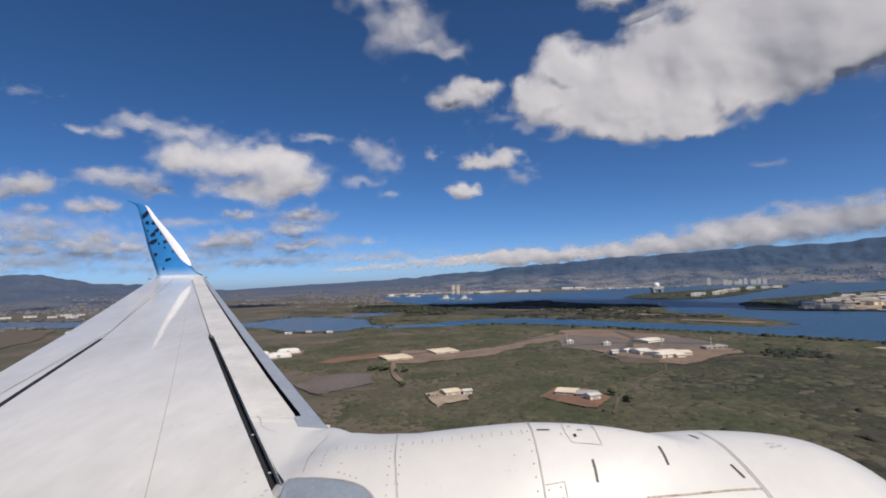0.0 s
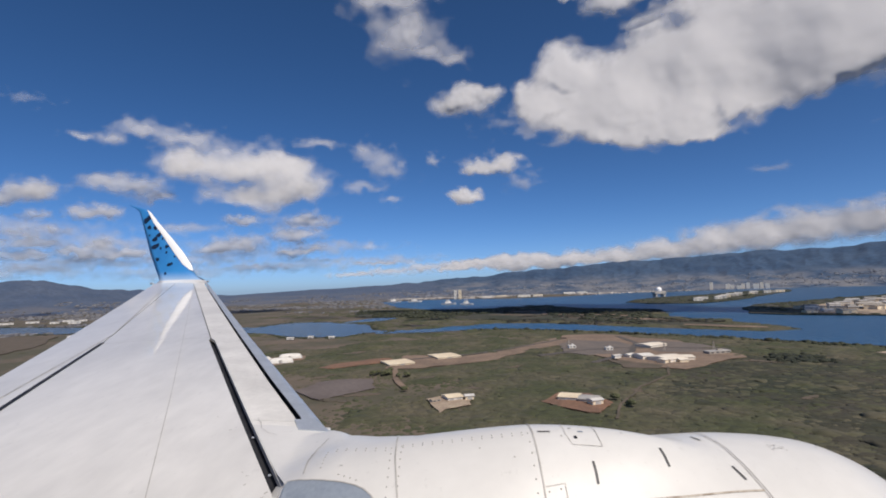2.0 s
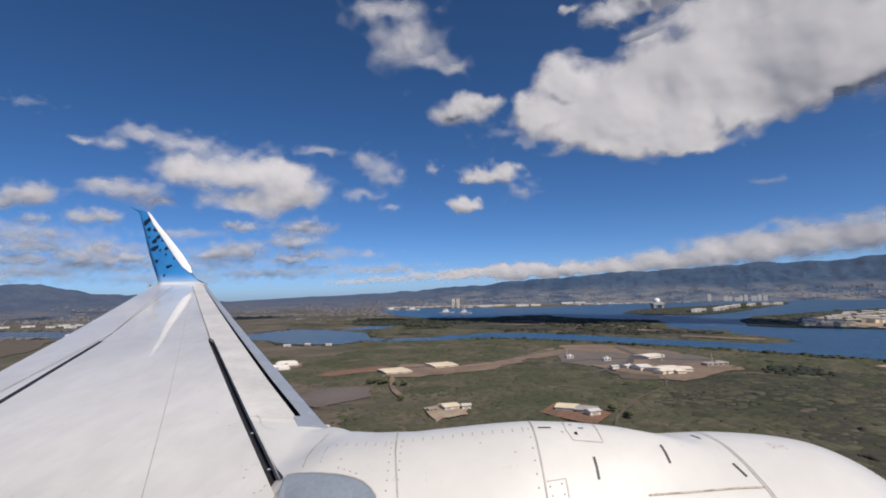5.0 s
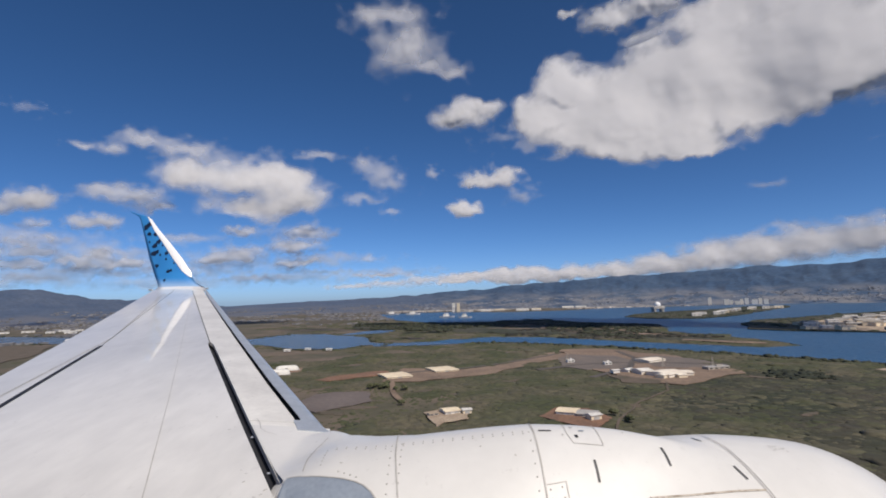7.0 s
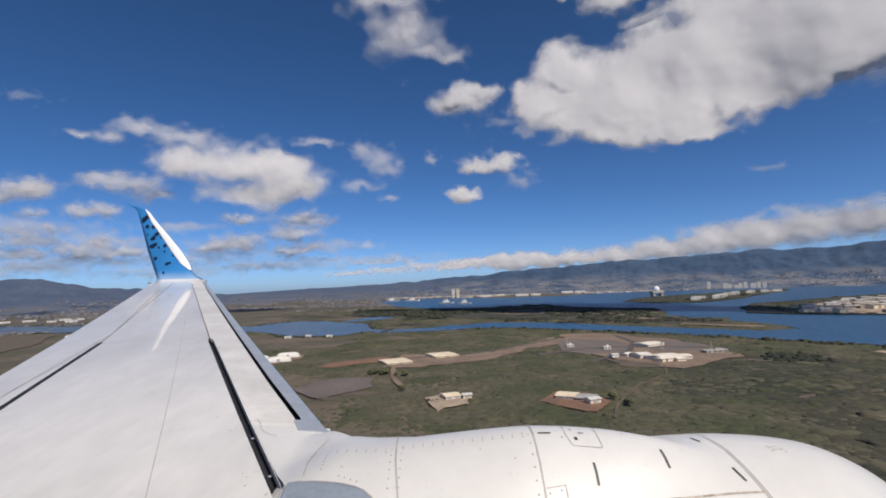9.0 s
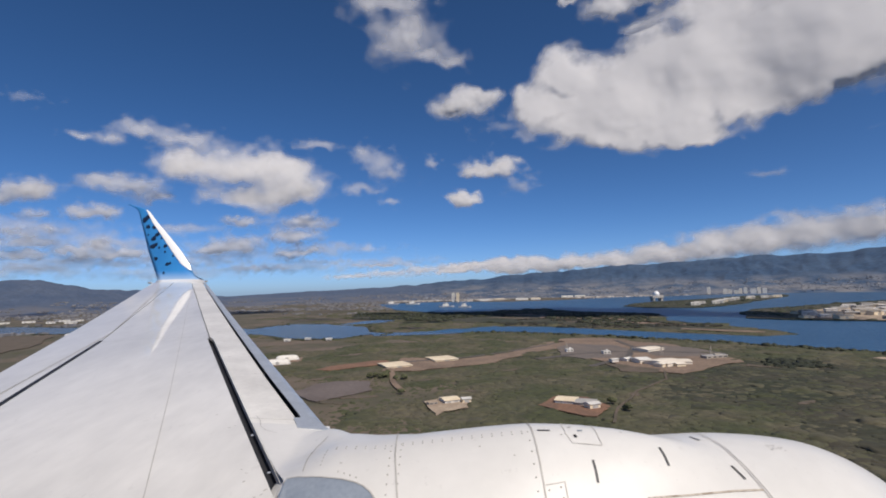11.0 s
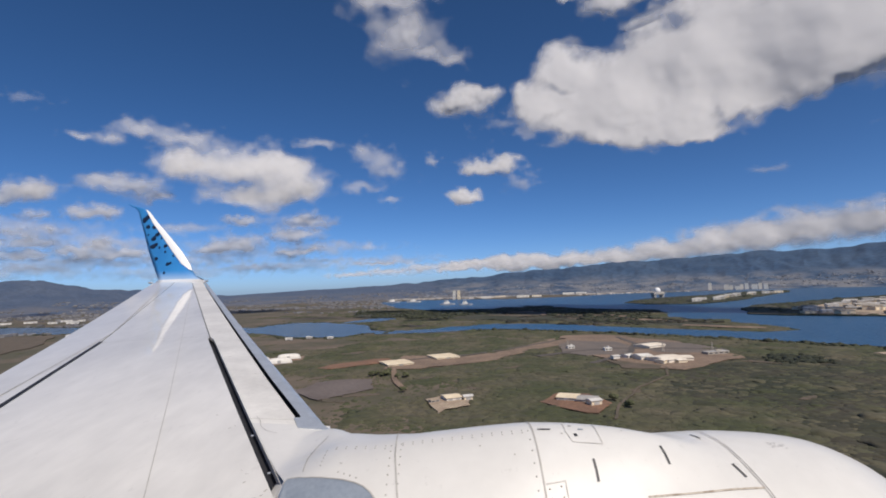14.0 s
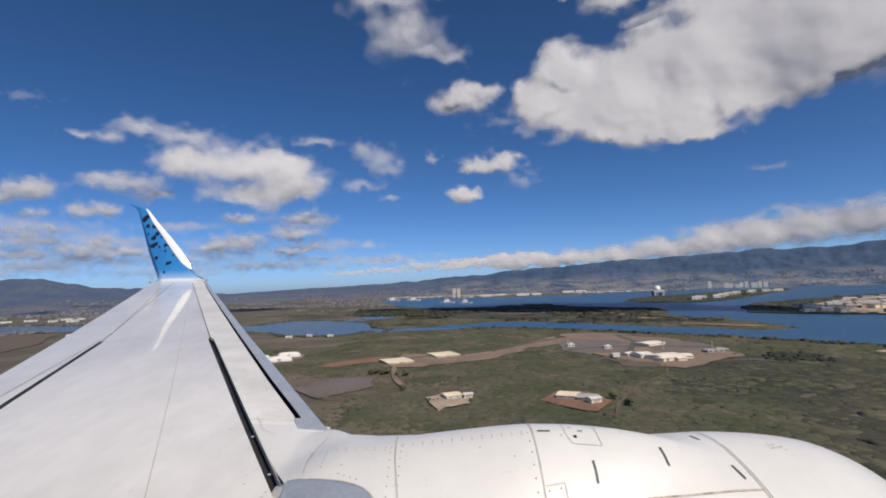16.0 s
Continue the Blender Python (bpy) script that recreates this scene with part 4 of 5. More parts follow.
def cowl_patch(name, edge, phi1, mat, lift, label=""):
    """A panel on the cowling below a curved edge of points (x, angle), down to the angle phi1."""
    xs = np.linspace(edge[0][0], edge[-1][0], 40)
    top = np.interp(xs, [e[0] for e in edge], [e[1] for e in edge])
    v = []
    for x, t in zip(xs, top):
        for k in range(12):
            v.append(skin_point(x, t + (phi1 - t) * k / 11, lift))
    return mesh_ob(name, v, grid_faces(40, 12), mat, engine, True, label)


KRUEGER = [(-1.065, 0.7), (-1.058, 0.40), (-1.035, 0.32), (-0.95, 0.335), (-0.85, 0.370), (-0.75, 0.405), (-0.64, 0.437), (-0.56, 0.468), (-0.50, 0.502), (-0.45, 0.55), (-0.41, 0.61), (-0.39, 0.68)]
cowl_patch("krueger_panel", KRUEGER, 1.1, krueger_grey, 0.05, "blue-grey metal panel under the pylon fairing")
cowl_strip("panel_edge", KRUEGER[:-1], 0.009, seam_grey, 0.054)

# rivets: small dark heads in rows on the cowling and its fairing
head = None
rows = [[(x, 0.048 + 0.04 * (x + 0.3) / 0.9 + dp) for x in np.arange(-0.28, 0.56, 0.0685)] for dp in (0.0, 0.03)]
rows += [[(x, 0.045 - 0.16 * (-0.40 - x) / 0.37 + dp) for x in np.arange(-0.77, -0.36, 0.0735)] for dp in (0.0, 0.04)]
rows += [[(-0.325 + dx, p) for p in np.arange(0.06, 0.62, 0.08)] for dx in (-0.035, 0.035)]
rows += [[(0.618 - 0.036, p) for p in np.arange(0.1, 0.62, 0.09)], [(0.653, 0.541), (0.728, 0.523), (0.66, 0.60), (0.735, 0.59)]]
rows += [[(-0.836 - 0.001 * k, 0.175 - 0.06 * k) for k in range(6)], [(-0.695 + 0.043 * k, 0.299 + 0.026 * k) for k in range(4)], [(-0.969, 0.017), (-0.977, -0.167), (-0.99, -0.3)]]
for row in rows:
    for x, p in row:
        centre = Vector(skin_point(x, p, 0.001))
        out = Vector((0, -math.sin(p), math.cos(p)))
        if head is None:
            bm = bmesh.new()
            bmesh.ops.create_cone(bm, cap_ends=True, segments=8, radius1=0.0065, radius2=0.0045, depth=0.005)
            r = part("rivet", bm, rivet_grey, engine)
            head = r.data
        else:
            r = new("rivet", head)
            r.parent = engine
        r.matrix_basis = Matrix.Translation(centre) @ out.to_track_quat("Z", "Y").to_matrix().to_4x4()

# slat's inner end in bare metal, with the small bright fittings at the wing tip
v = [(x, d, wing_z(x, d) + 0.012) for x, d in ((-1.38, 4.706), (-1.201, 4.733), (-0.987, 4.456), (-1.277, 4.475))]
v += [(x, d, z - 0.05) for x, d, z in v]
mesh_ob("slat_end", v, [(0, 3, 2, 1), (4, 5, 6, 7), (0, 1, 5, 4), (1, 2, 6, 5), (2, 3, 7, 6), (3, 0, 4, 7)], bare_metal, wing, label="blue-grey metal end of the slat")
for x, d, w in ((-8.12, 14.2, 0.10), (-6.72, 14.55, 0.07)):
    part("tip_light", box_bm(w, 0.06, 0.05, x, d, wing_z(x, d), 0.012), bare_metal, wing)
part("flap_fairing", box_bm(0.12, 0.22, 0.05, -6.13, 8.45, -1.45, 0.02), slat_paint, wing, "small rounded fairing at the trailing edge")

# spots as (x, height, half length, half width, slant in degrees)
SPOTS = [(-8.84, 0.92, 0.10, 0.07, 40), (-8.76, 1.0, 0.11, 0.058, 30), (-8.73, 0.71, 0.06, 0.055, 0), (-8.54, 0.70, 0.06, 0.055, 10), (-8.70, 0.47, 0.028, 0.028, 0), (-8.42, 0.48, 0.075, 0.055, 35),
         (-8.52, 0.36, 0.085, 0.06, 35), (-8.29, 0.37, 0.026, 0.03, 0), (-8.52, 0.13, 0.095, 0.065, 20), (-8.43, 0.18, 0.06, 0.05, 30), (-8.14, 0.14, 0.055, 0.045, 20), (-8.32, 0.09, 0.028, 0.035, 0),
         (-8.13, -0.03, 0.03, 0.035, 0), (-8.39, -0.23, 0.055, 0.05, 0), (-7.88, -0.15, 0.024, 0.03, 0), (-8.03, -0.39, 0.06, 0.045, 15), (-7.95, -0.36, 0.04, 0.035, 0), (-8.09, -0.64, 0.032, 0.035, 0)]


def winglet_spots():
    """Dark lobed spots painted on the inboard face, as thin discs just proud of it."""
    rg = random.Random(3)
    heights = [w[3] for w in WINGLET]
    for x0, z0, long, wide, slant in SPOTS:
        x0 += 0.05
        rim = []
        turn = math.radians(slant)
        for q in range(20):
            w = 2 * math.pi * q / 20
            k = 1 + 0.12 * math.sin(3 * w + x0 * 9) + rg.uniform(-0.05, 0.05)
            u, v = long * k * math.cos(w), wide * k * math.sin(w)
            x, z = x0 + u * math.cos(turn) - v * math.sin(turn), z0 + u * math.sin(turn) + v * math.cos(turn)
            d, xf, xr = (float(np.interp(z, heights, [w2[i] for w2 in WINGLET])) for i in range(3))
            c = min(1.0, max(0.0, (xf - x) / (xf - xr)))
            rim.append((x, d - 0.075 * (xf - xr) * 2 * math.sqrt(c) * (1 - c) - 0.012, z))
        mesh_ob("spot", rim, [tuple(range(20))[::-1]], spot_navy, winglet)


winglet_spots()


# the rest of the aircraft: hull behind the windows, wing root and underside, inlet
def hull():
    n, m = 40, 65
    v = []
    for x in np.linspace(-16, 12, n):
        for a in np.linspace(0, 2 * math.pi, m):
            v.append((x, -2.34 + 1.88 * math.sin(a), -0.55 + 1.95 * math.cos(a)))
    return mesh_ob("fuselage", v, grid_faces(n, m), cowl_paint, aircraft, True, "plain white round fuselage")


hull()


def underside():
    n, m = 50, 16
    v = []
    for d in np.linspace(-0.6, 14.3, n):
        a, b = front_x(d) - 0.06, rear_x(d)
        for k in range(m):
            c = k / (m - 1)
            x = a + (b - a) * c
            v.append((x, d, wing_z(x, d) - 0.10 - 0.40 * (a - b) * 0.28 * math.sqrt(c) * (1 - c)))
    return mesh_ob("lower_panel", v, grid_faces(n, m), slat_paint, wing, True, "grey wing underside")


underside()
skin("root_panel", lambda d: front_x(d) - 0.1, lambda d: rear_x(d), -0.6, 2.19, wing_paint, 0.05, "pale grey wing root panel")
bm = bmesh.new()
bmesh.ops.create_cone(bm, cap_ends=True, segments=40, radius1=0.46, radius2=0.05, depth=0.5, matrix=pose(3.2, AXIS_D, AXIS_Z, 0, 90, 0))
part("spinner", bm, gap_dark, engine, "dark fan spinner inside the inlet", True)

# smudges on the cowling, and fittings along the dark seam
for x, p, l in ((-0.70, 0.20, 0.04), (0.24, 0.20, 0.02), (0.46, 0.30, 0.02), (0.80, 0.14, 0.02), (1.22, 0.1, 0.02), (2.62, 0.02, 0.02)):
    cowl_strip("smudge", [(x, p), (x + l * 0.45, p + 0.008)], 0.010, grime, 0.003)
for d in (3.66, 4.3):
    part("fitting", box_bm(0.022, 0.016, 0.012, spar_x(d), d, wing_z(spar_x(d), d) - 0.01, 0.003), bare_metal, wing)
# a dark strip on top of the skin paints the shade of the hinge gap
wing_strip("hinge_shade_strip", [(-3.42, 2.3), (-4.37, 5.03), (-5.14, 7.68)], 0.055, gap_dark, 0.004, "dark strip over the spoiler gap, coloured as its shade")

# ---- domed stores, halls and works on the plain ----


def gabled(name, label, category, x, y, lx, ly, h, rise, turn, wall_mat, roof_mat, doors=2, group=""):
    """A low hall: walls, a shallow pitched roof that oversails them, and big doors."""
    hall = new(name)
    hall.matrix_world = pose(x, y, 0.2, 0, 0, turn)
    tagged(hall, label, category, group=group)
    part("wall", box_bm(lx, ly, h, bevel=0.05), wall_mat, hall)
    o = 0.6
    v = [(-lx / 2 - o, -ly / 2 - o, h), (lx / 2 + o, -ly / 2 - o, h), (lx / 2 + o, ly / 2 + o, h), (-lx / 2 - o, ly / 2 + o, h), (-lx / 2 - o, 0, h + rise), (lx / 2 + o, 0, h + rise)]
    low = [(a, b, c - 0.25) for a, b, c in v[:4]]
    f = [(0, 1, 5, 4), (2, 3, 4, 5), (3, 0, 4), (1, 2, 5), (9, 8, 7, 6), (0, 6, 7, 1), (1, 7, 8, 2), (2, 8, 9, 3), (3, 9, 6, 0)]
    mesh_ob("roof", v + low, f, roof_mat, hall)
    for k in range(doors):
        px = lx * ((k + 0.5) / doors - 0.5)
        part("door", box_bm(min(4.5, lx / doors * 0.5), 0.25, h * 0.72, px, -ly / 2 - 0.1), roof_grey, hall)
    return hall


def flat_block(name, label, category, x, y, lx, ly, h, turn, wall_mat, roof_mat, rows=1, cols=4, group="", plant=True):
    """A flat-roofed building with a parapet, rows of windows and a roof plant room."""
    b = new(name)
    b.matrix_world = pose(x, y, 0.2, 0, 0, turn)
    tagged(b, label, category, group=group)
    part("wall", box_bm(lx, ly, h), wall_mat, b)
    roof = part("roof", box_bm(lx * 1.02, ly * 1.02, h * 0.05 + 0.2, 0, 0, h), roof_mat, b)
    if plant:
        part("plant_room", box_bm(lx * 0.25, ly * 0.3, h * 0.18 + 0.8, lx * 0.12, 0, h * 0.05 + h + 0.2), wall_mat, roof)
    for r in range(rows):
        for c in range(cols):
            part("window", box_bm(lx / cols * 0.55, 0.2, h / rows * 0.4, lx * ((c + 0.5) / cols - 0.5), -ly / 2 - 0.05, h * (r + 0.35) / rows), window_dark, b)
    return b


def domed_store(x, y, turn):
    """A white vaulted store: a long body rounded across and at both ends, on a low plinth, with a door."""
    s = new("domed_store")
    s.matrix_world = pose(x, y, 0.2, 0, 0, turn)
    tagged(s, "white rounded vaulted store on brown cleared ground", "store", group="white domed stores")
    us, vs = np.linspace(-1, 1, 25), np.linspace(0, math.pi, 15)
    v = []
    for u in us:
        w = (1 - abs(u) ** 5) ** 0.5
        for a in vs:
            v.append((13.5 * u, -6.2 * math.cos(a) * max(w, 0.05), 0.6 + 5.2 * max(w, 0.02) * math.sin(a) ** 0.75))
    mesh_ob("vault", v, grid_faces(25, 15)[:, ::-1], white_wall, s, True)
    part("plinth", box_bm(28.5, 13.2, 0.6, bevel=0.1), concrete, s)
    part("door", box_bm(3.4, 0.5, 3.2, 0, -6.1, 0.5, 0.05), roof_grey, s)
    return s


for sx, sy in ((-184, 606), (-184, 572), (-213, 586), (-212, 550), (-243, 566), (-242, 528), (-273, 545), (-272, 508)):
    domed_store(sx, sy, 12)

gabled("storage_hall", "long cream storage hall with pale roof", "hall", -52, 541, 27, 32, 1.5, 0.6, 24, cream_wall, cream_wall, 1, "pale storage halls")
gabled("storage_hall", "long cream storage hall beside the road", "hall", -3, 578, 27, 32, 1.5, 0.6, 22, cream_wall, cream_wall, 1, "pale storage halls")
gabled("shed", "small white shed in the scrub by the lagoon", "shed", -253, 835, 10, 7, 3, 0.9, 5, white_wall, white_wall, 1, "white sheds")
gabled("shed", "small white shed beside the water", "shed", -224, 851, 8, 6, 2.6, 0.8, -8, white_wall, white_wall, 1, "white sheds")
gabled("shed", "small white shed near the bank", "shed", -186, 836, 9, 6, 2.6, 0.8, 3, white_wall, white_wall, 1, "white sheds")
gabled("shed", "tiny pale shed among shrubs", "shed", -325, 708, 10, 7, 3.2, 1.0, 10, white_wall, roof_pale, 1, "white sheds")
gabled("shed", "tiny pale shed in the open scrub", "shed", -345, 596, 10, 7, 3.2, 1.0, -5, white_wall, roof_pale, 1, "white sheds")
for x, y, lx, ly, turn in ((-1150, 1590, 46, 20, 30), (-1190, 1640, 40, 18, 35), (-1235, 1620, 34, 16, 28), (-1265, 1720, 44, 18, 33), (-1215, 1720, 30, 14, 30), (-1420, 1655, 56, 16, 38), (-1370, 1700, 50, 16, 38)):
    gabled("warehouse", "long white warehouse beyond the lagoon", "warehouse", x, y, lx * 0.7, ly, 4.5, 1.4, turn, white_wall, roof_pale, 2, "white warehouses beyond the lagoon")
# yards in the near scrub
gabled("workshop", "cream workshop on a sandy yard", "workshop", 3, 366, 11, 12, 2.0, 0.9, 20, white_wall, cream_wall, 2)
gabled("shed", "low pale shed on the sandy yard", "shed", 14.5, 363, 6, 6, 2.6, 0.8, 8, cream_wall, roof_pale, 1)
flat_block("store_block", "small low concrete block on the sandy yard", "store", -9, 358, 7, 4, 1.6, 30, concrete, sand, 1, 2, plant=False)
gabled("workshop", "cream workshop on a red earth yard", "workshop", 83, 355, 13, 14, 2.0, 0.9, -25, white_wall, cream_wall, 2)
gabled("shed", "grey-roofed shed on a red earth yard", "shed", 94, 347, 12, 13, 1.9, 0.8, -25, concrete, roof_grey, 1)
gabled("shed", "pale lean-to on a red earth yard", "shed", 95, 336, 8, 6, 3.0, 0.9, 20, cream_wall, roof_pale, 1)
# the work yard
gabled("works_hall", "large white works hall in the yard", "hall", 214, 502, 26, 26, 3.0, 1.6, 30, warm_white, warm_white, 0)
gabled("works_hall", "white side hall against the works hall", "hall", 197, 518, 13, 18, 3.6, 1.4, 12, warm_white, white_wall, 1)
gabled("works_hall", "long low white annex of the works", "hall", 232, 505, 14, 18, 2.8, 1.0, -8, warm_white, warm_white, 0)
gabled("shed", "small white shed in the work yard", "shed", 187, 530, 10, 8, 2.4, 1.2, 35, white_wall, white_wall, 0)
gabled("shed", "low white shed at the yard's edge", "shed", 172, 524, 8, 5, 3, 0.8, 20, white_wall, roof_pale, 0)
gabled("shed", "pale lean-to beside the works hall", "shed", 205, 488, 12, 8, 3.2, 0.8, 40, cream_wall, warm_white, 0)
gabled("shed", "small pale store beside the works hall", "shed", 222, 488, 9, 7, 2.6, 0.8, 10, cream_wall, warm_white, 0)
gabled("long_shed", "long white shed at the back of the yard", "shed", 240, 606, 28, 22, 2.4, 1.4, 30, warm_white, warm_white, 0)
flat_block("hut", "small pale hut on brown ground", "hut", 184, 586, 8, 7, 3, 4, white_wall, roof_pale, 1, 2)
flat_block("hut", "small pale hut on brown ground", "hut", 149, 614, 8, 7, 3, 4, white_wall, roof_pale, 1, 2)
flat_block("concrete_block", "grey concrete works block with a raised end", "building", 280, 535, 26, 9, 2.4, 14, concrete, roof_grey, 1, 4)
flat_block("beach_house", "pale building beside the beach road", "building", 497, 440, 26, 10, 5, -55, white_wall, roof_pale, 1, 4)


def mast(x, y, h, label, group=""):
    """A lattice mast: four leaning legs and rings of braces."""
    m = new("lattice_mast")
    m.matrix_world = pose(x, y, 0.2)
    tagged(m, label, "mast", group=group)
    for sx, sy in ((1, 1), (1, -1), (-1, -1), (-1, 1)):
        bm = bmesh.new()
        for k in range(8):
            w0, w1 = 1.3 * (1 - k / 9), 1.3 * (1 - (k + 1) / 9)
            ring = []
            for w, z in ((w0, h * k / 8), (w1, h * (k + 1) / 8)):
                ring.append([bm.verts.new((sx * w + a * 0.12, sy * w + b * 0.12, z)) for a, b in ((-1, -1), (1, -1), (1, 1), (-1, 1))])
            for i in range(4):
                bm.faces.new((ring[0][i], ring[0][(i + 1) % 4], ring[1][(i + 1) % 4], ring[1][i]))
        part("leg", bm, concrete, m)
    for k in range(1, 8):
        w = 1.3 * (1 - k / 9)
        bm = bmesh.new()
        for s in (1, -1):
            box_bm(2 * w, 0.14, 0.14, 0, s * w, h * k / 8, bm=bm)
            box_bm(0.14, 2 * w, 0.14, s * w, 0, h * k / 8, bm=bm)
        part("brace", bm, concrete, m)
    return m


mast(236, 560, 10, "thin pale lattice mast in the work yard")
mast(282, 545, 11, "thin pale lattice mast beside a concrete block")
mast(152, 640, 8, "thin pale lattice mast on the cleared ground")

# ---- harbour ----


def tower_block(x, y, w, d, h, floors, turn, mat, label, group="", base=0.2, glass=window_dark):
    t = new("tower_block")
    t.matrix_world = pose(x, y, base, 0, 0, turn)
    tagged(t, label, "tower block", group=group)
    part("wall", box_bm(w, d, h), mat, t)
    part("roof", box_bm(w * 0.7, d * 0.7, h * 0.05, 0, 0, h), roof_grey, t)
    for k in range(floors):
        part("window", box_bm(w * 0.8, 0.6, h / floors * 0.22, 0, -d / 2, h * (k + 0.35) / floors), glass, t, "band of windows")
    return t


tower_block(59, 2832, 15, 15, 48, 9, 0, white_wall, "tall white apartment tower above the harbour", "twin towers")
tower_block(84, 2815, 16, 15, 48, 9, 0, cream_wall, "tall cream apartment tower above the harbour", "twin towers")
rng = random.Random(7)
for x, y, w, h in ((1539, 2953, 26, 110), (1613, 2914, 34, 75), (1632, 2903, 30, 60), (1678, 2876, 26, 76), (1699, 2864, 29, 90), (1732, 2844, 44, 67), (1754, 2830, 26, 88), (1777, 2816, 33, 73), (1661, 2886, 37, 47)):
    tower_block(x, y, w * 0.62, 16, h * 0.34 + 4, 5, -30, rng.choice((white_wall, white_wall, warm_white)), "pale high-rise block on the far shore", "high-rise blocks on the far shore", glass=roof_pale)


def radar_platform(x, y):
    """A sea-going radar platform: white dome on a dark raft with columns."""
    p = new("radar_platform")
    p.matrix_world = pose(x, y, 2.0)
    tagged(p, "dark harbour platform carrying a white radar dome", "radar platform")
    part("deck", box_bm(46, 34, 9, 0, 0, 12, 1.0), roof_grey, p)
    for sx in (-16, 16):
        for sy in (-11, 11):
            part("column", box_bm(8, 8, 12.5, sx, sy, 0, 0.8), roof_grey, p)
    bm = bmesh.new()
    bmesh.ops.create_uvsphere(bm, u_segments=28, v_segments=18, radius=12)
    for v in bm.verts:
        v.co.z = max(v.co.z, -7.5) + 28.5
    part("dome", bm, white_gloss, p, "white radar dome", True)
    return p


radar_platform(870, 2080)


def ship(x, y, length, turn, label, mat):
    s = new("ship")
    s.matrix_world = pose(x, y, 0.2, 0, 0, turn)
    tagged(s, label, "ship", group="moored ships")
    n = 17
    v = []
    for k in range(n):
        u = -1 + 2 * k / (n - 1)
        w = 0.09 * length * (1 - max(0, u) ** 3) * (0.8 if u < -0.9 else 1)
        sheer = 5 + 1.6 * u * u
        v += [(u * length / 2, -w * 0.6, 0), (u * length / 2, -w, sheer), (u * length / 2, w, sheer), (u * length / 2, w * 0.6, 0)]
    faces = grid_faces(n, 4).tolist() + [(0, 3, 2, 1)]
    mesh_ob("hull", v, faces, mat, s)
    part("deck_house", box_bm(length * 0.4, length * 0.12, 7, -length * 0.05, 0, 5), white_wall, s)
    part("bridge", box_bm(length * 0.14, length * 0.11, 5, 0, 0, 12), white_wall, s)
    part("funnel", box_bm(length * 0.06, length * 0.05, 7, -length * 0.15, 0, 12), roof_grey, s)
    part("mast", box_bm(0.9, 0.9, 14, length * 0.03, 0, 17), hull_grey, s)
    return s


ship(15, 2090, 62, 5, "pale grey moored ship with white deck house", hull_grey)
ship(85, 1990, 52, -8, "pale moored ship with white deck house", hull_grey)
ship(-150, 2560, 70, 0, "long white moored ship near the shore", white_wall)
ship(-260, 2620, 70, 8, "long pale moored ship near the shore", hull_grey)

# harbour sheds on the near island
rng = random.Random(11)
shed_labels = ("grey dock shed on the harbour island", "pale dock shed on the harbour island", "cream-walled dock shed on the harbour island")
for k in range(170):
    x, y = rng.uniform(700, 1300), rng.uniform(830, 1420)
    if not inside(np.array([x]), np.array([y]), ISLAND_YARD)[0]:
        continue
    pick = rng.randrange(3)
    gabled("dock_shed", shed_labels[pick], "shed", x, y, rng.uniform(12, 34), rng.uniform(10, 24), rng.uniform(4, 9), 1.5, rng.uniform(-50, 10),
           (concrete, roof_pale, cream_wall)[pick], (roof_grey, roof_pale, concrete)[pick], 1, "dock sheds on the island").location.z = 2.4
for k in range(16):
    u = (k + 0.5) / 16
    x, y = 800 + 620 * u + rng.uniform(-20, 20), 1640 + 560 * u + rng.uniform(-30, 60)
    if inside(np.array([x]), np.array([y]), ISLAND_FAR)[0]:
        gabled("dock_shed", "pale low shed on the far island", "shed", x, y, 20 + 14 * rng.random(), 12, 5 + 4 * rng.random(), 2, rng.uniform(-40, -10), rng.choice((white_wall, cream_wall, concrete)), rng.choice((roof_pale, roof_grey)), 2, "low sheds on the far island").location.z = 2.2

for k, (x, y) in enumerate([(433, 2801), (512, 2814), (756, 3108), (848, 3157), (1127, 3396), (1237, 3440), (1411, 3493), (235, 2832), (314, 2845), (1936, 3210), (2110, 3099), (2311, 3004)]):
    gabled("waterfront_shed", "long white shed on the harbour's far shore", "shed", x, y, 46 + 26 * rng.random(), 26, 6 + 4 * rng.random(), 3, rng.uniform(-20, 10), rng.choice((white_wall, concrete)), rng.choice((white_wall, roof_pale, cream_wall)), 3, "white sheds on the far shore")


def surface_of(obs):
    from mathutils.bvhtree import BVHTree
    trees = []
    for ob in obs:
        me = ob.data
        trees.append(BVHTree.FromPolygons([v.co for v in me.vertices], [p.vertices for p in me.polygons]))

    def height(x, y):
        best = -0.6
        for t in trees:
            hit = t.ray_cast(Vector((x, y, 900)), Vector((0, 0, -1)))
            if hit[0] is not None:
                best = max(best, hit[0].z)
        return best

    return height


slope = surface_of([UPLAND, RANGE, RIDGE])


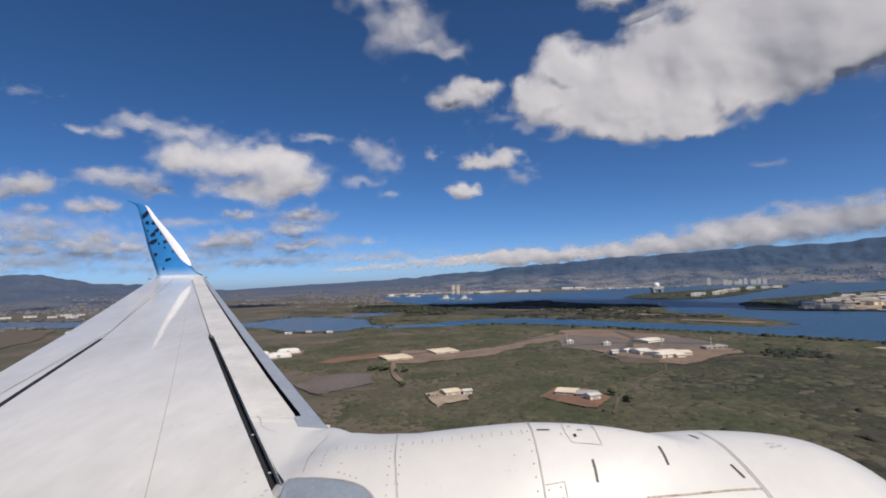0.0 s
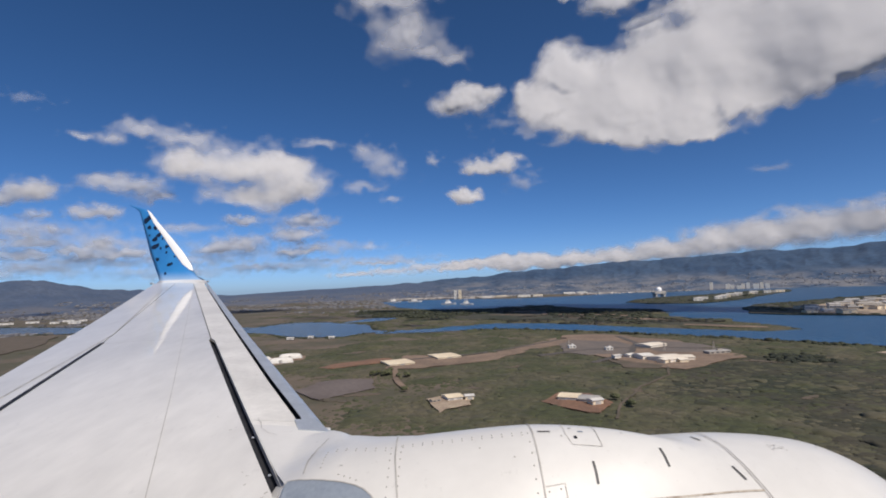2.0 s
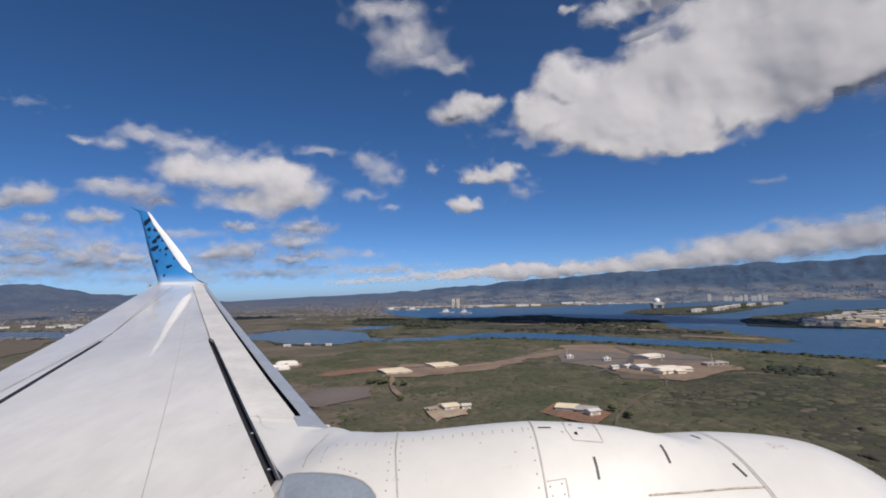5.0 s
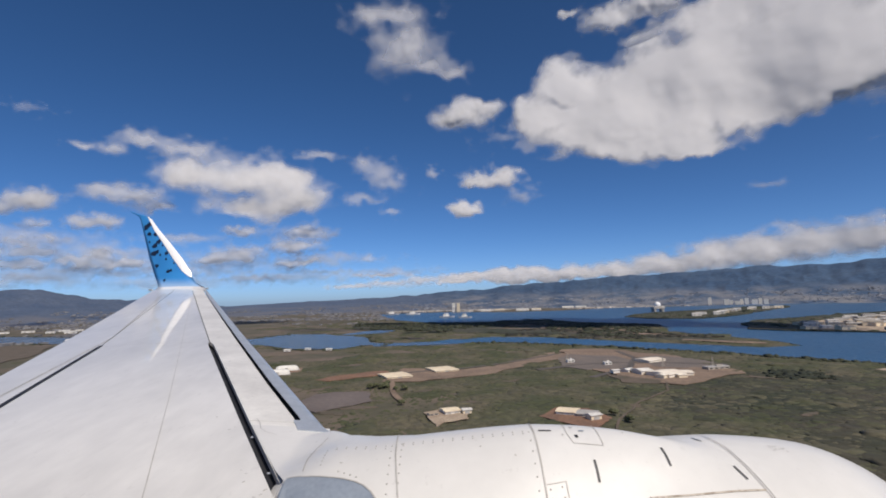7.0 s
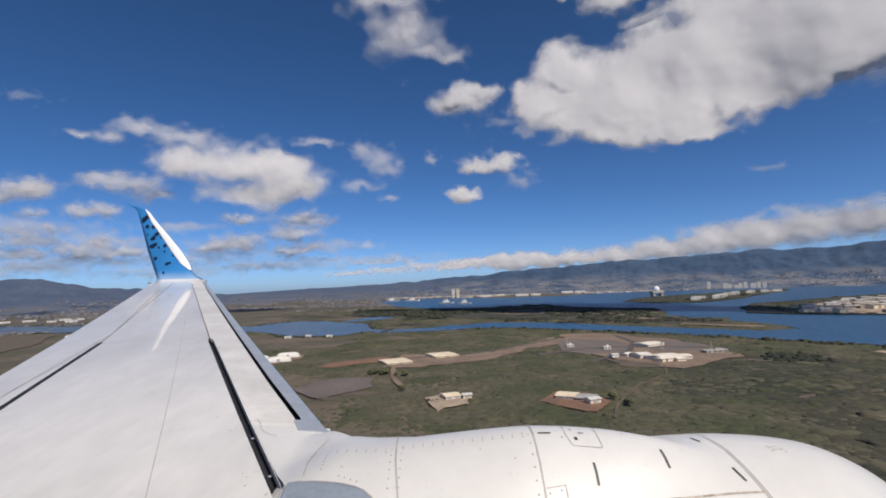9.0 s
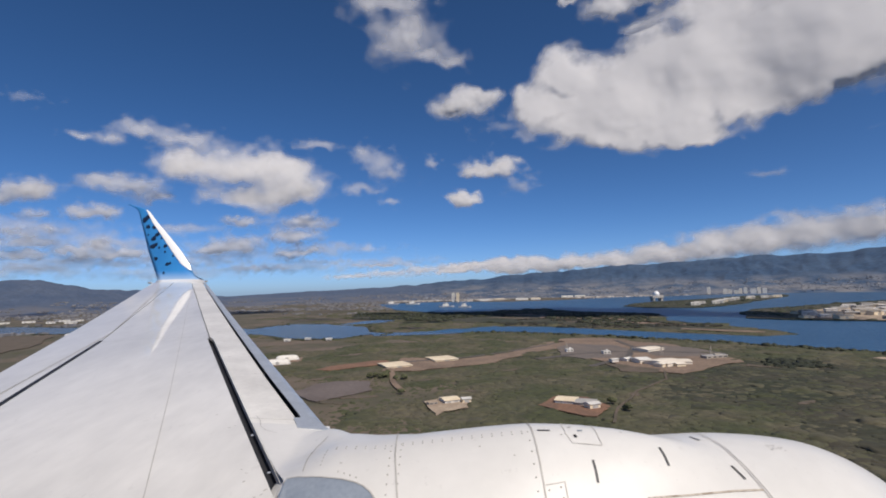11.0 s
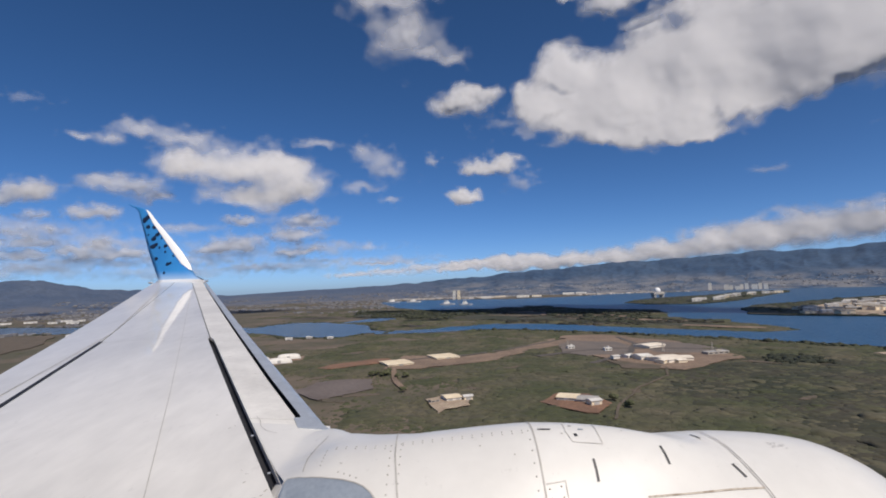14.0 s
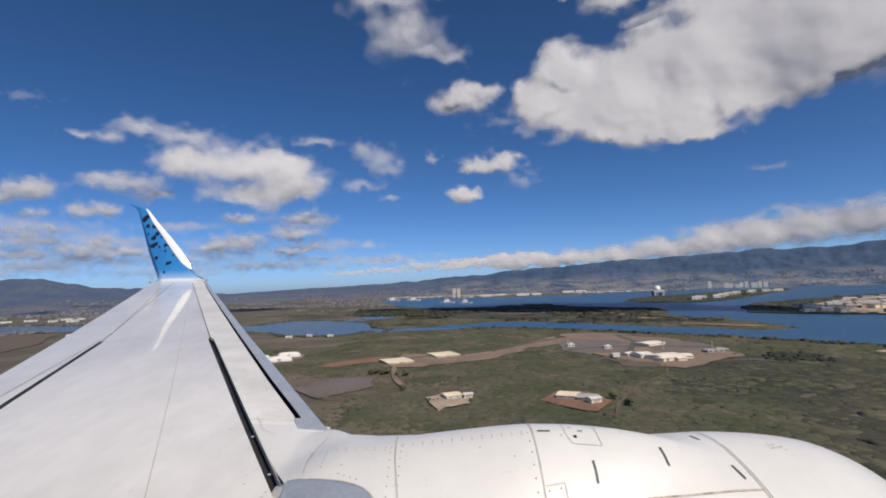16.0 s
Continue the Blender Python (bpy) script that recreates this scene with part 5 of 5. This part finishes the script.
def town(name, label, n, az, rr, seed, size, mat, tall=1.0):
    """Far streets of small houses, too many to count: little boxes with ridged roofs, in loose clusters."""
    g = np.random.default_rng(seed)
    a = np.radians(g.uniform(*az, n * 4))
    r = g.uniform(*rr, n * 4)
    x, y = r * np.sin(a), r * np.cos(a)
    keep = (fbm(x / 220, y / 220, seed, 3) > -0.1) & ~inside(x, y, BAY) & ~inside(x, y, LAKE) & ~inside(x, y, POND)
    x, y = x[keep][:n], y[keep][:n]
    v, f = [], []
    for px, py in zip(x, y):
        w, d, h = g.uniform(*size), g.uniform(*size) * 0.6, g.uniform(2.2, 4.6) * tall
        t = g.uniform(0, math.pi)
        c, s = math.cos(t), math.sin(t)
        b = len(v)
        zlift = slope(px, py)
        for lx, ly, lz in ((-w, -d, -2), (w, -d, -2), (w, d, -2), (-w, d, -2), (-w, -d, h), (w, -d, h), (w, d, h), (-w, d, h), (-w, 0, h * 1.4), (w, 0, h * 1.4)):
            v.append((px + (lx * c - ly * s) / 2, py + (lx * s + ly * c) / 2, lz + zlift))
        f += [(b, b + 1, b + 5, b + 4), (b + 2, b + 3, b + 7, b + 6), (b + 1, b + 2, b + 6, b + 9, b + 5), (b + 3, b, b + 4, b + 8, b + 7), (b + 4, b + 5, b + 9, b + 8), (b + 6, b + 7, b + 8, b + 9)]
    return tagged(mesh_ob(name, v, f, mat), label, "houses", kind="stuff")


town("distant_houses", "distant town of small pale houses beyond the lagoon", 1100, (-25, 3), (1750, 3900), 61, (9, 24), town_mix, 0.7)
town("distant_houses", "distant pale houses along the harbour's far shore", 1000, (-6, 46), (2600, 3200), 62, (12, 40), shore_mix)
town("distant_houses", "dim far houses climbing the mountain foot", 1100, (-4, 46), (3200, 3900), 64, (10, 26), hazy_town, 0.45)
town("distant_houses", "distant houses at the foot of the blue ridge", 700, (-48, -26), (1450, 3700), 63, (9, 26), town_mix)

# bare clearings in the scrub
rc = random.Random(17)
CLEARINGS = []
for x, y, w, turn in ((233, 336, 8, 0.3), (138, 375, 7, 0.8), (-81, 374, 12, 2.6), (-64, 392, 13, 0.2), (-118, 644, 20, 0.4), (60, 495, 13, 0.5), (291, 480, 14, 2.2), (-114, 480, 14, 1.0), (-20, 455, 10, 0.7), (20, 405, 8, 2.0)):
    ring = []
    for t in np.linspace(0, 2 * math.pi, 15)[:-1]:
        lx, ly = w * rc.uniform(0.55, 1.5) * math.cos(t), 0.45 * w * rc.uniform(0.5, 1.4) * math.sin(t)
        ring.append((x + lx * math.cos(turn) - ly * math.sin(turn), y + lx * math.sin(turn) + ly * math.cos(turn)))
    CLEARINGS.append(ring)
    patch("clearing", ring, -0.2, dirt_brown, "bare brown clearing in the scrub", "bare earth", 3, 2.0, 200 + len(CLEARINGS), 1.2)

# ---- shrubs and trees ----


def lump(sub, seed):
    bm = bmesh.new()
    bmesh.ops.create_icosphere(bm, subdivisions=sub, radius=1)
    rg = random.Random(seed)
    off = Vector((rg.uniform(0, 50), rg.uniform(0, 50), rg.uniform(0, 50)))
    for v in bm.verts:
        k = 1 + 0.6 * noise.noise(v.co * 1.7 + off) + 0.3 * noise.noise(v.co * 4.1 + off) + rg.uniform(-0.15, 0.15)
        v.co = Vector((v.co.x * k, v.co.y * k, max(v.co.z * k, -0.25)))
    bm.verts.ensure_lookup_table()
    v = np.array([tuple(q.co) for q in bm.verts])
    f = np.array([[q.index for q in face.verts] for face in bm.faces])
    bm.free()
    return v, f


def mound(seed):
    """A low spreading bush: a ragged dome that meets the ground at a slant."""
    rg = random.Random(seed)
    v, f = [(0, 0, 0.8)], []
    for r, z in ((0.35, 0.72), (0.7, 0.42), (1.0, -0.3)):
        for k in range(9):
            a = 2 * math.pi * (k + rg.uniform(-0.25, 0.25)) / 9
            q = r * rg.uniform(0.7, 1.25)
            v.append((q * math.cos(a), q * math.sin(a), z + (rg.uniform(-0.22, 0.22) if r < 1 else 0)))
    for k in range(9):
        m = (k + 1) % 9
        f.append((0, 1 + k, 1 + m))
        for ring in (1, 10):
            f += [(ring + k, ring + 9 + k, ring + 9 + m), (ring + k, ring + 9 + m, ring + m)]
    return np.array(v), np.array(f)


def scatter(name, label, mat, x, y, size, tall, base, sub, seed, follow=False):
    """Many shrubs joined: each a turned, stretched, uneven lump of leaves."""
    g = np.random.default_rng(seed)
    kinds = [lump(sub, seed + k) if sub else mound(seed + k) for k in range(7)]
    V, F, at = [], [], 0
    for k, (lv, lf) in enumerate(kinds):
        pick = np.arange(len(x)) % 7 == k
        px, py, s = x[pick], y[pick], size[pick]
        foot = swell(px, py) if follow else np.full(len(px), base)
        t = g.uniform(0, 2 * math.pi, len(px))
        h = s * g.uniform(0.7, 1.2, len(px)) * tall
        wx = s * g.uniform(0.8, 1.4, len(px))
        X = lv[None, :, 0] * wx[:, None]
        Y = lv[None, :, 1] * s[:, None]
        vx = px[:, None] + X * np.cos(t)[:, None] - Y * np.sin(t)[:, None]
        vy = py[:, None] + X * np.sin(t)[:, None] + Y * np.cos(t)[:, None]
        vz = foot[:, None] + (lv[None, :, 2] + 0.2) * h[:, None]
        V.append(np.stack([vx, vy, vz], -1).reshape(-1, 3))
        F.append((lf[None] + (np.arange(len(px)) * len(lv))[:, None, None]).reshape(-1, 3) + at)
        at += len(px) * len(lv)
    V, F = np.concatenate(V), np.concatenate(F)
    me = bpy.data.meshes.new(name)
    me.vertices.add(len(V))
    me.vertices.foreach_set("co", V.astype(np.float32).ravel())
    me.loops.add(F.size)
    me.loops.foreach_set("vertex_index", F.astype(np.int32).ravel())
    me.polygons.add(len(F))
    me.polygons.foreach_set("loop_start", np.arange(0, F.size, 3, dtype=np.int32))
    me.update(calc_edges=True)
    me.validate()
    me.materials.append(mat)
    me.shade_smooth()
    return tagged(new(name, me), label, "shrubs", kind="stuff")


def clear_of(x, y, areas):
    ok = np.ones(len(x), bool)
    for a in areas:
        ok &= ~inside(x, y, a)
    return ok


BARE = [CHANNEL, LAKE, POND, BAY, ISLAND_FAR, ISLAND_NEAR, PAD, STRIP, RED, MUD, YARD_WEST, YARD_EAST, BUNKER_FIELD, SPIT_LAND, DRY_FIELD] + CLEARINGS


def scrub(label, n, r0, r1, size, sub, seed, threshold, tall=0.17, leaf=None):
    g = np.random.default_rng(seed)
    a = np.radians(g.uniform(-50, 52, n * 3))
    r = np.sqrt(g.uniform(r0 ** 2, r1 ** 2, n * 3))
    x, y = r * np.sin(a), r * np.cos(a)
    # greener towards the east, barer and browner to the west
    lush = fbm(x / 55, y / 55, 71, 5) + 0.6 * fbm(x / 190, y / 190, 72, 3) + 0.0036 * (x - 40)
    # a lush field behind the pale halls, a bare stretch round the mud pan
    lush = lush + 0.7 * np.exp(-((x - 20) / 130) ** 2 - ((y - 730) / 110) ** 2) + 0.5 * np.exp(-((x - 70) / 90) ** 2 - ((y - 450) / 60) ** 2) - 0.6 * np.exp(-((x + 110) / 80) ** 2 - ((y - 440) / 90) ** 2)
    keep = (lush > threshold + g.normal(0, 0.24, len(x))) & clear_of(x, y, BARE)
    # east of this border the scrub takes a darker leaf colour
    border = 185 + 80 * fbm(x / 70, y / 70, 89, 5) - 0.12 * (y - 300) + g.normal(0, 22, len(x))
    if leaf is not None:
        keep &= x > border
    elif r1 <= 600:
        keep &= (x < border) | (g.uniform(0, 1, len(x)) < 0.16)
    x, y = x[keep][:n], y[keep][:n]
    s = g.lognormal(math.log(size), 0.42, len(x))
    return scatter("scrub", label, leaf or shrub_leaf, x, y, s, tall, 0, sub, seed, True)


scrub("dense olive-green thorn scrub on dry brown soil", 15000, 235, 380, 2.1, 0, 81, -0.02, 0.16)
scrub("dense olive-green scrub crossed by tracks", 22000, 380, 600, 2.6, 0, 85, -0.02, 0.15)
scrub("olive-green scrub thinning over the brown plain", 22000, 600, 1000, 3.6, 0, 82, -0.25, 0.17)
scrub("low thorn bushes between the larger clumps", 14000, 235, 600, 1.1, 0, 84, -0.8, 0.3)
scrub("dull green scrub and trees beyond the lagoon", 17000, 1000, 2300, 7.0, 0, 83, -0.6, 0.16)
scrub("darker olive scrub towards the shore", 24000, 235, 640, 2.6, 0, 86, -0.5, 0.11, dark_scrub_leaf)
# dark trees along the bay's near shore, and a clump of dark bushes
g = np.random.default_rng(97)
SHORE = BAY_SOUTH[4:]
wx, wy = [], []
for (ax, ay), (bx, by) in zip(SHORE, SHORE[1:]):
    n = int(math.hypot(bx - ax, by - ay) * 1.3)
    t = g.uniform(0, 1, n)
    off = np.abs(g.normal(0, 7, n)) + 3
    wx.append(ax + (bx - ax) * t - off * 0.7)
    wy.append(ay + (by - ay) * t - off * 0.7)
wx, wy = np.concatenate(wx), np.concatenate(wy)
on = clear_of(wx, wy, BARE)
bank = [[], []]
for (ax, ay), (bx, by) in zip(LAKE, LAKE[1:] + LAKE[:1]):
    n = int(math.hypot(bx - ax, by - ay) * 0.35)
    t = g.uniform(0, 1, n)
    bank[0].append(ax + (bx - ax) * t + g.normal(0, 9, n))
    bank[1].append(ay + (by - ay) * t + g.normal(0, 9, n))
lx, ly = np.concatenate(bank[0]), np.concatenate(bank[1])
dry = ~inside(lx, ly, LAKE) & ~inside(lx, ly, POND)
scatter("shore_trees", "dark green low bushes along the lagoon's banks", tree_leaf, lx[dry], ly[dry], g.lognormal(math.log(2.6), 0.4, int(dry.sum())), 0.5, -0.7, 1, 99)
scatter("dark_clump", "small clump of dark bushes in the olive scrub", dark_clump_leaf, g.normal(330, 11, 260), g.normal(487, 13, 260), g.lognormal(math.log(2.8), 0.3, 260), 0.5, -0.7, 1, 96)
scatter("shore_trees", "dark green low trees along the bay's shore", tree_leaf, wx[on], wy[on], g.lognormal(math.log(2.2), 0.35, int(on.sum())), 0.6, -0.7, 1, 98)
g = np.random.default_rng(91)
bx, by = g.uniform(-350, 1600, 30000), g.uniform(750, 2450, 30000)
on = (inside(bx, by, SPIT_LAND) | inside(bx, by, ISLAND_FAR) | (inside(bx, by, ISLAND_NEAR) & ~inside(bx, by, ISLAND_YARD))) & (fbm(bx / 160, by / 160, 93, 4) > -0.25)
bx, by = bx[on], by[on]
scatter("scrub", "dark scrub on the harbour spit and islands", tree_leaf, bx, by, g.lognormal(math.log(4.2), 0.4, len(bx)), 0.3, 1.0, 1, 94)

mx, my = g.uniform(80, 560, 9000), g.uniform(860, 1800, 9000)
on = (inside(mx, my, MANGROVE_NORTH) | inside(mx, my, MANGROVE_SOUTH)) & (fbm(mx / 60, my / 60, 95, 3) > -0.12)
mx, my = mx[on], my[on]
scatter("mangroves", "dark mangrove thicket on the harbour spit", mangrove_leaf, mx, my, g.lognormal(math.log(4.2), 0.35, len(mx)), 0.2, 0.6, 1, 92)


def tree(x, y, h, seed):
    """A spreading thorn tree: a tapered trunk with limbs, and a crown of uneven leaf clumps with gaps."""
    rg = random.Random(seed)
    t = new("tree")
    t.matrix_world = pose(x, y, -0.6, 0, 0, rg.uniform(0, 360))
    tagged(t, "spreading dark green thorn tree in the scrub", "tree", group="trees in the scrub")
    bm = bmesh.new()

    def limb(a, b, r0, r1):
        a, b = Vector(a), Vector(b)
        q = (b - a).to_track_quat("Z", "Y")
        lo = [bm.verts.new(a + q @ Vector((r0 * math.cos(w), r0 * math.sin(w), 0))) for w in np.linspace(0, 2 * math.pi, 7)[:-1]]
        hi = [bm.verts.new(b + q @ Vector((r1 * math.cos(w), r1 * math.sin(w), 0))) for w in np.linspace(0, 2 * math.pi, 7)[:-1]]
        for i in range(6):
            bm.faces.new((lo[i], lo[(i + 1) % 6], hi[(i + 1) % 6], hi[i]))

    fork = (rg.uniform(-0.3, 0.3), rg.uniform(-0.3, 0.3), h * 0.25)
    limb((0, 0, 0), fork, 0.06 * h, 0.045 * h)
    ends = []
    for k in range(5):
        w = k * 1.26 + rg.uniform(-0.4, 0.4)
        e = (fork[0] + 0.26 * h * math.cos(w), fork[1] + 0.26 * h * math.sin(w), h * rg.uniform(0.42, 0.68))
        limb(fork, e, 0.03 * h, 0.012 * h)
        ends.append(e)
    part("trunk", bm, bark, t)
    v, f = [], []
    for e in ends + [(fork[0], fork[1], h * 0.7)]:
        for k in range(8):
            lv, lf = lump(1, rg.randint(0, 999))
            s = h * rg.uniform(0.17, 0.27)
            c = np.array([e[0] + rg.gauss(0, 0.11 * h), e[1] + rg.gauss(0, 0.11 * h), e[2] + rg.gauss(0, 0.07 * h)])
            lv = lv * (0.35 + 0.65 / np.linalg.norm(lv, axis=1, keepdims=True))
            f += (lf + len(v)).tolist()
            v += (lv * s * np.array([1.2, 1.2, 0.8]) + c).tolist()
    mesh_ob("crown", v, f, bush_leaf, t, True)
    return t


rg = random.Random(5)
kinds = [tree(-57, 470, 5.5, 1), tree(-44, 460, 4.5, 2), tree(-64, 477, 5, 3)]
for x, y in ((-50, 476), (-38, 462), (-70, 468), (-60, 484), (-48, 490), (-30, 395), (112, 352), (118, 330)):
    copy_thing(rg.choice(kinds), pose(x + rg.uniform(-6, 6), y + rg.uniform(-6, 6), -0.6, 0, 0, rg.uniform(0, 360)))
